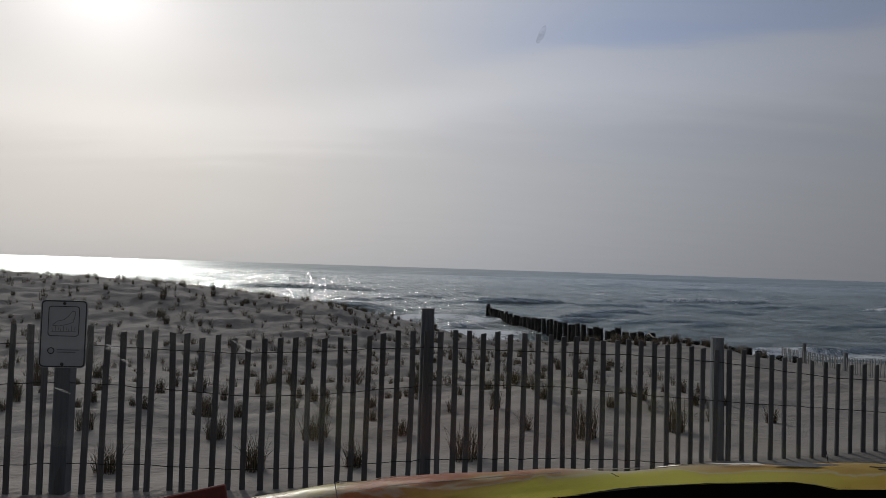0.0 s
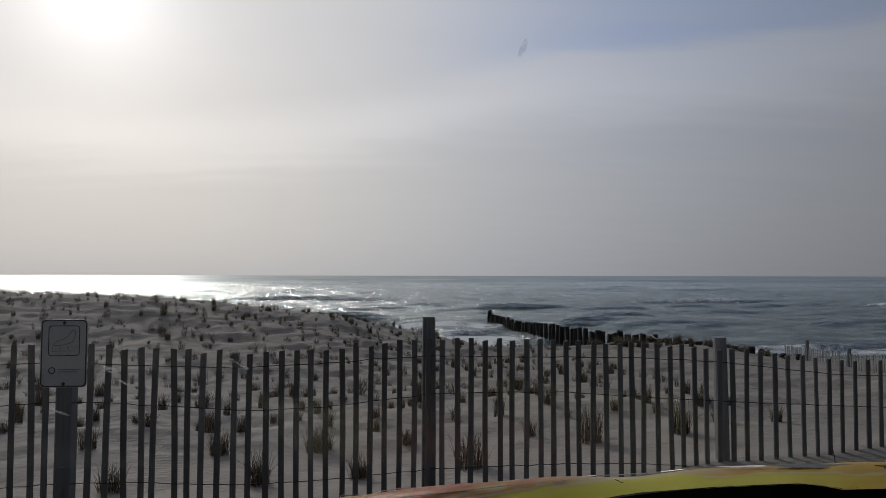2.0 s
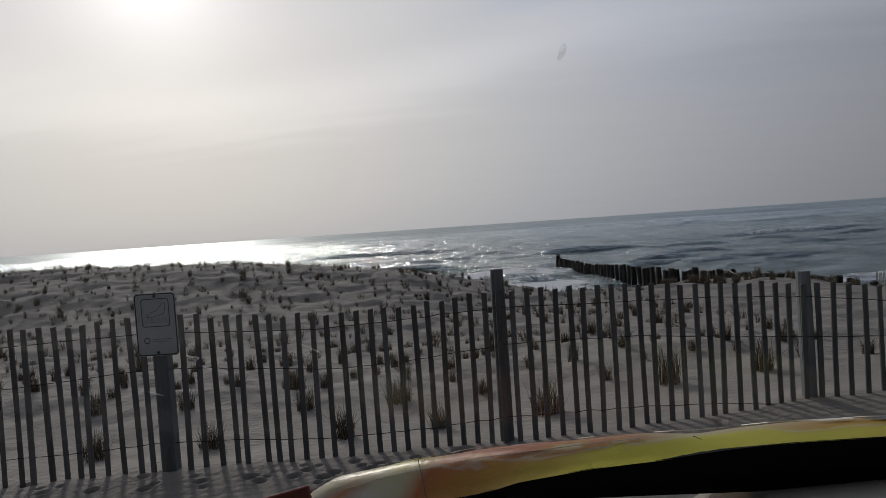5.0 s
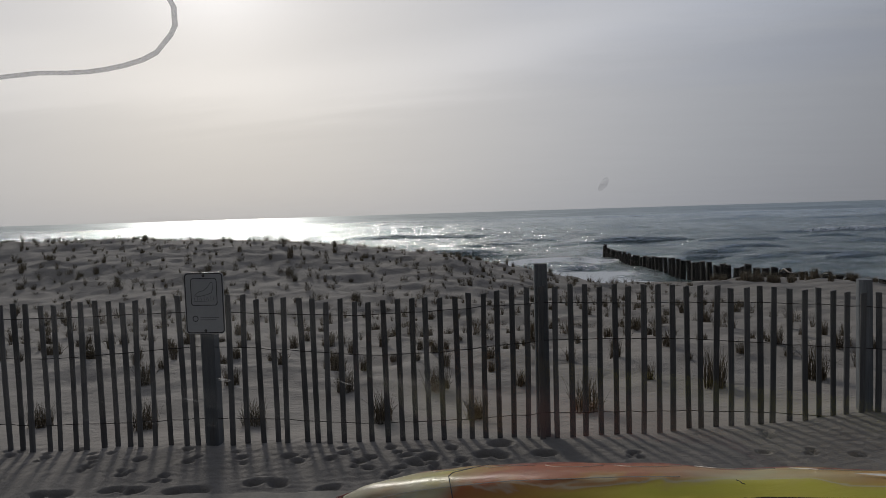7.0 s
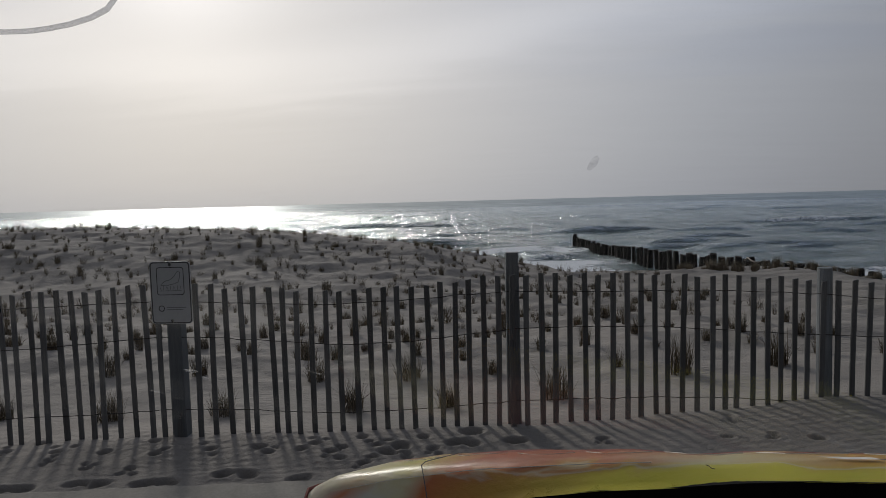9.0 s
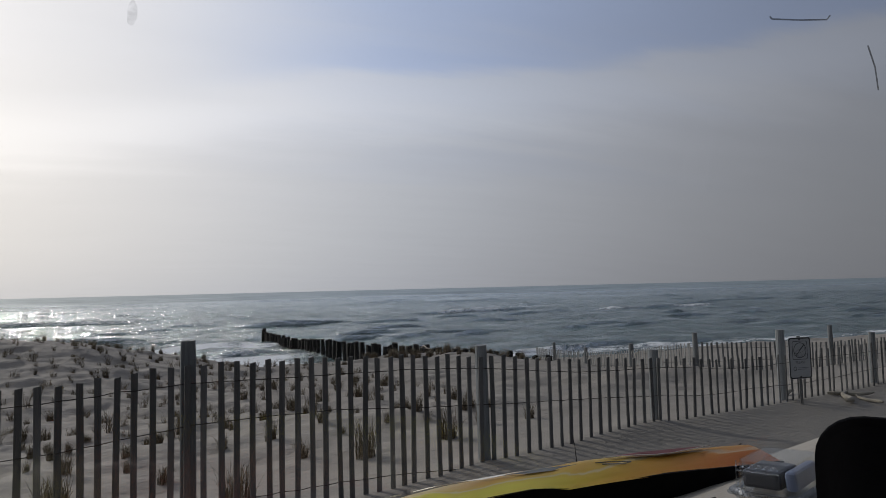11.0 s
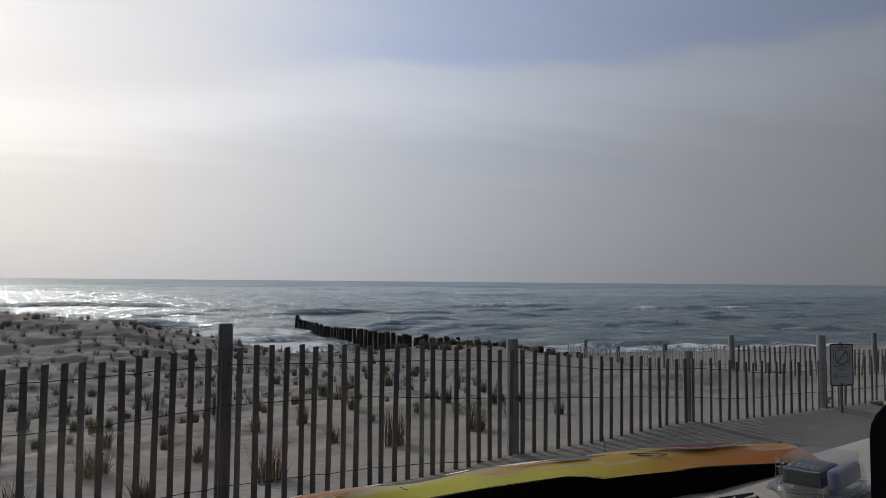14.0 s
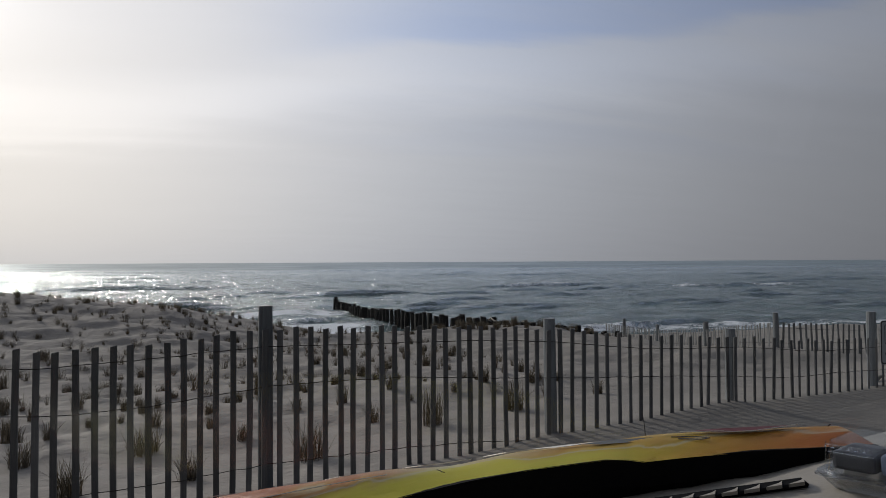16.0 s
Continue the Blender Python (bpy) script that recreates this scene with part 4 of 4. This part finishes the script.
PRINT = print_material()
SHADE_X = [-0.36, -0.30, -0.25, -0.18, -0.05, 0.02, 0.12, 0.20, 0.28, 0.36, 0.46, 0.482, 0.60, 0.745]
SHADE_TOP = [1.186, 1.222, 1.241, 1.263, 1.298, 1.309, 1.329, 1.344, 1.355, 1.371, 1.386, 1.388, 1.405, 1.414]
SHADE_LOW = [1.152, 1.166, 1.184, 1.210, 1.244, 1.274, 1.305, 1.324, 1.346, 1.364, 1.380, 1.375, 1.391, 1.402]

SHADE_DEPTH = 0.052


def shade_curve(f):
    x = -0.36 + 1.105 * f
    y = 0.71 - 0.36 * (x - 0.25)
    return x, y, float(np.interp(x, SHADE_X, SHADE_TOP)), float(np.interp(x, SHADE_X, SHADE_LOW))


def shade_reach(f):
    """How far the panel lies back towards the glass."""
    return 0.40 - 0.34 * f


def shade_point(f, v, lift=0.0):
    """f along, v from the lower front edge (0) over the ridge (0.6) and back along the top to the glass (1)."""
    x, y, zt, zl = shade_curve(f)
    t = min(v / 0.6, 1.0)
    back = max(0.0, v - 0.6) / 0.4
    n = Vector((0.1, -0.75 * (1 - 0.8 * t), 0.55 + 0.45 * t)).normalized()
    return Vector((x + 0.02 * back, y - SHADE_DEPTH * (1 - t) + shade_reach(f) * back, zl + (zt - zl) * t * (1.4 - 0.4 * t) - 0.36 * shade_reach(f) * back)) + n * lift


shade = thing("sunshade", (0.2, 0.72, dash_z(0.2)), "folded yellow and orange printed sunshade along the dash", "sunshade")
S0 = Vector(shade.location)


def shade_panel():
    bm = bmesh.new()
    rows = []
    for i in range(65):
        f = i / 64
        wob = 0.0015 * math.sin(f * 41) + 0.002 * math.sin(f * 17 + 1)
        rows.append([bm.verts.new(shade_point(f, v / 8, wob) - S0) for v in range(9)])
    for a, b in zip(rows, rows[1:]):
        for k in range(8):
            bm.faces.new((a[k], b[k], b[k + 1], a[k + 1]))
    bmesh.ops.solidify(bm, geom=list(bm.faces), thickness=0.004)
    bmesh.ops.recalc_face_normals(bm, faces=bm.faces)
    return bm


pp = part("printed_panel", shade_panel(), PRINT, shade, "glossy yellow, orange and white printed foil", True)
ov = pp.data.attributes.new("over", "FLOAT", "POINT")
for k, v in enumerate(pp.data.vertices):
    px_, py_, zt_, zl_ = shade_curve((v.co.x + S0.x + 0.36) / 1.105)
    hgt = max(0.0, min(1.0, (v.co.z + S0.z - zl_) / max(0.004, zt_ - zl_)))
    rear = v.co.y + S0.y - py_
    ov.data[k].value = 0.6 * (1.4 - math.sqrt(max(0.0, 1.96 - 1.6 * hgt))) / 0.8 if rear < 0.004 else min(1.0, 0.6 + 0.4 * (rear - 0.004) / shade_reach((v.co.x + S0.x + 0.36) / 1.105))


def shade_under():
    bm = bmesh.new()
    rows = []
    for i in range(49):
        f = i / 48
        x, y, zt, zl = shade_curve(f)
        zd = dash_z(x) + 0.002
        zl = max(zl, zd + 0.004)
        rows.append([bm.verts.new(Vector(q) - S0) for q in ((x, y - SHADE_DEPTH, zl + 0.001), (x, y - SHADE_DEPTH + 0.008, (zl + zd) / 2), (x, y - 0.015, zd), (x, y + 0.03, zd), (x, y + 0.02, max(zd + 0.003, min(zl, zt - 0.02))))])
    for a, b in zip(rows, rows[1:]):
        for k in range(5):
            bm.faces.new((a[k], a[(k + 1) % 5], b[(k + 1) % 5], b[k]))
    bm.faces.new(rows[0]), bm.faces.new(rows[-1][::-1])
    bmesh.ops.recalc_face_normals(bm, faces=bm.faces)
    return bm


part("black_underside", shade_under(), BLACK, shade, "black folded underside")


def drawn(name, pts, width, mat, close=False):
    """A printed line on the panel, in (along, over) coordinates."""
    bm = bmesh.new()
    if close:
        pts = pts + [pts[0]]
    fine = []
    for (a, b), (c, d) in zip(pts, pts[1:]):
        for i in range(6):
            fine.append((a + (c - a) * i / 6, b + (d - b) * i / 6))
    fine.append(pts[-1])
    tube_bm([shade_point(f, v, 0.003) - S0 for f, v in fine], width, 5, bm)
    return part(name, bm, mat, shade)


def filled(name, pts, mat, lift=0.0022):
    bm = bmesh.new()
    cf, cv = sum(p[0] for p in pts) / len(pts), sum(p[1] for p in pts) / len(pts)
    c = bm.verts.new(shade_point(cf, cv, lift) - S0)
    inner = [bm.verts.new(shade_point((f + cf) / 2, (v + cv) / 2, lift) - S0) for f, v in pts]
    outer = [bm.verts.new(shade_point(f, v, lift) - S0) for f, v in pts]
    n = len(pts)
    for i in range(n):
        j = (i + 1) % n
        bm.faces.new((outer[i], outer[j], inner[j], inner[i])), bm.faces.new((inner[i], inner[j], c))
    return part(name, bm, mat, shade)


REDPRINT = plain("red_print", (0.24, 0.06, 0.04), 0.7)
GREYPRINT = plain("grey_print", (0.10, 0.105, 0.105), 0.6)
PALEPRINT = plain("pale_print", (0.66, 0.62, 0.55), 0.35)
DARKRED = plain("dark_red_print", (0.13, 0.04, 0.04), 0.6)
CLAW = [(0.83, 0.60), (0.85, 0.54), (0.88, 0.46), (0.90, 0.46), (0.935, 0.54), (0.955, 0.60), (0.93, 0.63), (0.86, 0.62)]
filled("print_shape", CLAW, DARKRED)
drawn("print_line", CLAW[:6], 0.0006, PALEPRINT)
filled("print_shape", [(0.715, 0.56), (0.74, 0.47), (0.78, 0.47), (0.80, 0.54), (0.76, 0.60)], GREYPRINT)
filled("print_shape", [(0.665, 0.60), (0.69, 0.54), (0.72, 0.55), (0.715, 0.61)], PALEPRINT)
drawn("print_line", [(0.815, 0.48), (0.835, 0.44), (0.85, 0.36), (0.84, 0.34), (0.82, 0.42)], 0.0007, GREYPRINT)
drawn("mark", [(0.556, 0.40), (0.559, 0.37), (0.560, 0.33), (0.563, 0.31)], 0.0005, TRIM)
drawn("binding", [(0.003, 0.0), (0.003, 0.5), (0.003, 0.95)], 0.0035, REDPRINT)
for k in range(7):                        # pale outlines of the drawing along the rear edge
    f0 = 0.13 + 0.10 * k
    drawn("print_line", [(f0, 0.80), (f0 + 0.02, 0.74 - 0.02 * (k % 2)), (f0 + 0.055, 0.73), (f0 + 0.085, 0.79)], 0.0007, PALEPRINT)
drawn("seam", [(0.22, 0.95), (0.20, 0.55), (0.215, 0.05)], 0.0008, GREYPRINT)
drawn("seam", [(0.08, 0.35), (0.3, 0.42), (0.5, 0.45)], 0.0007, PALEPRINT)

CAB_EYE = Vector((0.045, -0.12, 1.62))
shade.location = CAB_EYE + (S0 - CAB_EYE) * SHADE_SIZE
shade.scale = (SHADE_SIZE, SHADE_SIZE, SHADE_SIZE)

# ---------------------------------------------------------------- red booklet standing on the dash
book = thing("booklet", (-0.1755, 0.36, dash_z(-0.1755)), "red-bordered yellow paper booklet leaning on the dash", "booklet")
book.rotation_euler = (radians(-12), radians(-12), radians(6))
part("cover", box_bm(0.20, 0.004, 0.226, (-0.055, 0, 0.113), 0.0012), REDPRINT, book, "red-brown card cover")
YELLOWPRINT = plain("yellow_print", (0.60, 0.42, 0.16), 0.4)
part("print_panel", box_bm(0.172, 0.001, 0.20, (-0.055, -0.0028, 0.113)), YELLOWPRINT, book)
for k in range(4):
    part("print_bar", box_bm(0.022, 0.001, 0.03, (-0.10 + 0.033 * k, -0.0040, 0.188)), REDPRINT, book)


# ---------------------------------------------------------------- clear clamshell box on the dash
def clear_plastic(name, shine):
    m, n, out = material(name)
    t = n.node("ShaderNodeBsdfTransparent", 0, [(0.93, 0.94, 0.95, 1)])
    g = n.node("ShaderNodeBsdfGlossy", 0, {"Color": (1, 1, 1, 1), "Roughness": 0.06})
    f = n.math("ADD", n.math("MULTIPLY", n.node("ShaderNodeFresnel", 0, {"IOR": 1.45}), shine), 0.01, clamp=True)
    n.t.links.new(n.node("ShaderNodeMixShader", 0, [f, t, g]), out.inputs[0])
    return m


CLEAR = clear_plastic("clear_plastic", 0.75)
LIDFILM = clear_plastic("thin_clear_lid_plastic", 0.16)
boxm = thing("clamshell_box", (0.757, 0.495, dash_z(0.757)), "clear ribbed plastic food clamshell box on the dash", "container")
TILT = Matrix.Rotation(-math.atan(0.172), 4, "Y")
boxm.matrix_basis = Matrix.Translation(boxm.location) @ TILT @ Matrix.Rotation(radians(22), 4, "Z") @ Matrix.Translation((0, 0, -0.008)) @ Matrix.Rotation(radians(9.5), 4, "Y")


def tray(w, d, z0, z1, inset):
    """An open tray whose walls lean outwards from z0 up (or down) to z1."""
    bm = bmesh.new()
    n = 6
    lo = [bm.verts.new((x, y, z0)) for x, y in rounded(w - inset, d - inset, 0.010, n)]
    hi = [bm.verts.new((x, y, z1)) for x, y in rounded(w, d, 0.010, n)]
    for i in range(len(lo)):
        j = (i + 1) % len(lo)
        bm.faces.new((lo[i], lo[j], hi[j], hi[i]))
    bm.faces.new(lo[::-1])
    bmesh.ops.recalc_face_normals(bm, faces=bm.faces)
    bmesh.ops.solidify(bm, geom=list(bm.faces), thickness=0.0012)
    return bm


def flange(w, d, z, width):
    bm = bmesh.new()
    a = [[bm.verts.new((x, y, zz)) for x, y in rounded(w - 2 * o, d - 2 * o, 0.011, 6)] for o, zz in ((width, z), (0, z), (0, z + 0.002), (width, z + 0.002))]
    for p, q in zip(a, a[1:] + a[:1]):
        for i in range(len(p)):
            j = (i + 1) % len(p)
            bm.faces.new((p[i], p[j], q[j], q[i]))
    bmesh.ops.recalc_face_normals(bm, faces=bm.faces)
    return bm


part("base_tray", tray(0.118, 0.086, 0.002, 0.018, 0.022), CLEAR, boxm)
lid = part("lid", tray(0.104, 0.076, 0.058, 0.021, 0.010), LIDFILM, boxm)
part("rim", flange(0.126, 0.094, 0.018, 0.010), CLEAR, boxm)
part("rim", flange(0.122, 0.090, 0.0215, 0.008), CLEAR, boxm)
for k in range(6):
    y = 0.031 - 0.0085 * k
    part("rib", tube_bm([(-0.0490, y + 0.0035, 0.0500), (-0.0505, y + 0.002, 0.0540), (-0.0505, y - 0.002, 0.0540), (-0.0490, y - 0.0035, 0.0500)], 0.0011, 6), CLEAR, lid)
part("crease", tube_bm([(-0.0510, 0.034, 0.0465), (-0.0515, 0.0, 0.0460), (-0.0510, -0.018, 0.0465)], 0.0009, 5), CLEAR, lid)
part("crease", tube_bm([(-0.0525, 0.0345, 0.0230), (-0.0475, 0.0340, 0.0570)], 0.0010, 5), CLEAR, lid)
INSERT = plain("dark_grey_plastic", (0.045, 0.046, 0.052), 0.4)
part("insert", box_bm(0.066, 0.046, 0.022, (-0.008, 0.009, 0.034), 0.005, 2), INSERT, boxm, "dark grey inner tray")
PALEBLUE = plain("pale_blue_film", (0.17, 0.20, 0.29), 0.35)
part("film_wrap", box_bm(0.080, 0.014, 0.024, (0.000, -0.026, 0.036), 0.006, 3), PALEBLUE, boxm, "pale blue crumpled film")

# ---------------------------------------------------------------- black mount at the dash edge
mount = thing("phone_holder", (0.36, 0.16, dash_z(0.36) - 0.004), "black rounded phone holder on an arm from the dash", "holder")
M0 = Vector(mount.location)
HOLDER = plain("matt_black_plastic", (0.0025, 0.0025, 0.003), 0.9, 0.0, 0.2, 200, Specular_IOR_Level=0.02)
mb = prism_bm(rounded(0.16, 0.19, 0.019, 6, 0.0, 0.0), 0.012, z0=0.006)
bmesh.ops.bevel(mb, geom=[e for e in mb.edges if len(e.link_faces) == 2 and any(len(f.verts) > 4 for f in e.link_faces)], offset=0.003, segments=2, affect="EDGES")
mp = part("holder_body", mb, HOLDER, mount, "", True)
mp.matrix_basis = Matrix.Translation(Vector((0.353, 0.017, 1.481)) - M0) @ Euler((0, 0, radians(-52))).to_matrix().to_4x4()
part("arm", tube_bm([(0, 0, 0.01), Vector((0.40, 0.11, 1.36)) - M0, Vector((0.368, 0.033, 1.44)) - M0], 0.011, 10), HOLDER, mount)
part("foot", box_bm(0.09, 0.07, 0.022, (0, 0, 0.008), 0.006, 2), HOLDER, mount)
slip = mesh_object("paper_slip", box_bm(0.034, 0.092, 0.002, bevel=0.0005), PAPER)
slip.matrix_basis = Matrix.Translation((0.602, 0.257, dash_z(0.602) + 0.002)) @ TILT @ Matrix.Rotation(radians(-12), 4, "Z")
tagged(slip, "white paper slip lying on the dash", "paper")

# ---------------------------------------------------------------- marks on the windscreen
twig = mesh_object("twig", tube_bm([Vector((0.835, 0.671, 1.358)), Vector((0.845, 0.669, 1.364)), Vector((0.856, 0.664, 1.367)), Vector((0.865, 0.661, 1.375))], [0.0016, 0.002, 0.0014, 0.0008], 5), TWIG)
tagged(twig, "small dark twig lying on the folded sunshade", "twig")


def film_material(name, color, amount):
    m, n, out = material(name)
    c = position(n)
    t = n.node("ShaderNodeBsdfTransparent", 0, [(1, 1, 1, 1)])
    d = n.node("ShaderNodeBsdfTranslucent", 0, {"Color": (*color, 1)})
    f = n.math("MULTIPLY", n.span(n.noise(c, 160, 4, 0.6), 0.30, 0.75), amount)
    n.t.links.new(n.node("ShaderNodeMixShader", 0, [f, t, d]), out.inputs[0])
    return m


SMEAR = film_material("dried_salt_smear", (0.75, 0.74, 0.70), 0.40)
SPECK = film_material("dark_speck", (0.10, 0.10, 0.11), 0.30)


def smear(name, label, x, z, w, h, turn, mat):
    bm = bmesh.new()
    rngs = random.Random(int((x + 2) * 1000))
    c = bm.verts.new(on_glass(x, z, 0.004))
    ring = []
    for k in range(14):
        a = 2 * math.pi * k / 14
        u, v = w * math.cos(a) * rngs.uniform(0.7, 1.1), h * math.sin(a) * rngs.uniform(0.7, 1.1)
        ring.append(bm.verts.new(on_glass(x + u * math.cos(turn) - v * math.sin(turn), z + u * math.sin(turn) + v * math.cos(turn), 0.004)))
    for k in range(14):
        bm.faces.new((c, ring[k], ring[(k + 1) % 14]))
    ob = mesh_object(name, bm, mat)
    ob.visible_shadow = False
    return tagged(ob, label, "smear")


smear("glass_smear", "whitish dried splash on the windscreen glass", -0.364, 1.5187, 0.010, 0.006, 0.2, SMEAR)
smear("glass_smear", "small whitish dried drop on the windscreen glass", -0.372, 1.4953, 0.004, 0.006, 0.0, SMEAR)
smear("glass_smear", "thin pale scratch-like streak on the windscreen glass", -0.2066, 1.5336, 0.0020, 0.010, 0.5, SMEAR)
smear("glass_smear", "small whitish dried drop on the windscreen glass", -0.2009, 1.5246, 0.0035, 0.003, 0.2, SMEAR)
smear("glass_smear", "small whitish dried drop on the windscreen glass", -0.5491, 1.4204, 0.006, 0.010, 0.2, SMEAR)
smear("glass_smear", "small dark smudge on the windscreen glass", 0.039, 1.7187, 0.0013, 0.0026, -0.5, SPECK)
edge_m, en, eo = material("sticker_edge")
en.t.links.new(en.node("ShaderNodeMixShader", 0, [0.5, en.node("ShaderNodeBsdfTransparent", 0, [(1, 1, 1, 1)]), en.node("ShaderNodeBsdfDiffuse", 0, {"Color": (0.16, 0.17, 0.18, 1)})]), eo.inputs[0])
ARC_X = [-0.2102, -0.1619, -0.1331, -0.1216, -0.1122, -0.1055, -0.0997, -0.0930, -0.0861, -0.0802, -0.0762, -0.0721, -0.0691, -0.0658, -0.0629]
ARC_Z = [1.7527, 1.7535, 1.7538, 1.7538, 1.7533, 1.7531, 1.7532, 1.7535, 1.7541, 1.7550, 1.7562, 1.7574, 1.7586, 1.7610, 1.7677]
arc = [on_glass(x, z, 0.003) for x, z in zip(ARC_X, ARC_Z)]
arc_m, an, ao = material("pale_sticker_edge")
an.t.links.new(an.node("ShaderNodeMixShader", 0, [0.42, an.node("ShaderNodeBsdfTransparent", 0, [(1, 1, 1, 1)]), an.node("ShaderNodeBsdfTranslucent", 0, {"Color": (0.30, 0.31, 0.33, 1)})]), ao.inputs[0])
ob = mesh_object("sticker_edge", tube_bm(arc, 0.00065, 6), arc_m)
tagged(ob, "grey curved edge of a clear sticker on the windscreen", "sticker").visible_shadow = False
for pts in (((0.2502, 1.7290), (0.252, 1.7286), (0.264, 1.7290), (0.2743, 1.7296), (0.2738, 1.7304)), ((0.3045, 1.7255), (0.3195, 1.7212), (0.335, 1.7160)), ((0.3538, 1.7121), (0.3762, 1.7121))):
    ob = mesh_object("sticker_edge", tube_bm([on_glass(x, z, 0.003) for x, z in pts], 0.0003, 5), edge_m)
    tagged(ob, "thin dark edge of a clear sticker on the windscreen", "sticker").visible_shadow = False


def driftwood(at, yaw, length, r, bend):
    pts = []
    for i in range(6):
        f = i / 5 - 0.5
        pts.append((length * f, bend * math.sin(f * 5), r + 0.05 * abs(f)))
    ob = mesh_object("driftwood", tube_bm(pts, [r * 0.7, r, r * 1.1, r, r * 0.8, r * 0.4], 7), STRAW, True)
    ob.matrix_basis = Matrix.Translation((at[0], at[1], float(land(*at)))) @ Euler((0, 0, yaw)).to_matrix().to_4x4()
    return tagged(ob, "bleached driftwood branch on sand at the fence foot", "driftwood", "driftwood")


for at, yaw, length, r, bend in (((8.0, 5.75), 0.5, 0.75, 0.035, 0.08), ((8.35, 5.95), -0.3, 0.6, 0.028, -0.06), ((8.2, 5.6), 1.1, 0.5, 0.022, 0.05), ((7.75, 6.45), 0.2, 0.4, 0.03, 0.03)):
    driftwood(at, yaw, length, r, bend)
reed = mesh_object("dry_stalk", tube_bm([(3.05, 4.55, float(land(3.05, 4.55))), (3.03, 4.54, 0.26), (3.0, 4.52, 0.36)], [0.004, 0.003, 0.0015], 5), TWIG)
tagged(reed, "thin dry grass stalk sticking out of sand", "stalk")


def kerb():
    """A low sand-dusted concrete kerb between the parking place and the fence."""
    a, b = Vector((-7.0, 2.53, 0.0)), Vector((0.3, 3.66, 0.0))
    d = (b - a).normalized()
    n = Vector((-d.y, d.x, 0))
    bm = bmesh.new()
    rows = []
    for i in range(74):
        p = a.lerp(b, i / 73)
        g = 0.006 * math.sin(i * 1.7) + 0.004 * math.sin(i * 0.53 + 1)
        prof = [(0, -0.25), (0, 0.03), (-0.012, 0.052), (-0.03, 0.058), (-0.25, 0.058), (-0.28, 0.045), (-0.28, -0.25)]
        rows.append([bm.verts.new(p + n * (o + g) + Vector((0, 0, h + 0.3 * g))) for o, h in prof])
    for u, v in zip(rows, rows[1:]):
        for k in range(6):
            bm.faces.new((u[k], v[k], v[k + 1], u[k + 1]))
    bm.faces.new(rows[0]), bm.faces.new(rows[-1][::-1])
    bmesh.ops.recalc_face_normals(bm, faces=bm.faces)
    return mesh_object("kerb", bm, CONCRETE)


CONCRETE = plain("pale_sandy_concrete", (0.27, 0.25, 0.21), 0.9, 0.0, 0.2, 60, 0.5)
tagged(kerb(), "low pale concrete kerb dusted with sand beside the fence", "kerb", kind="structure")
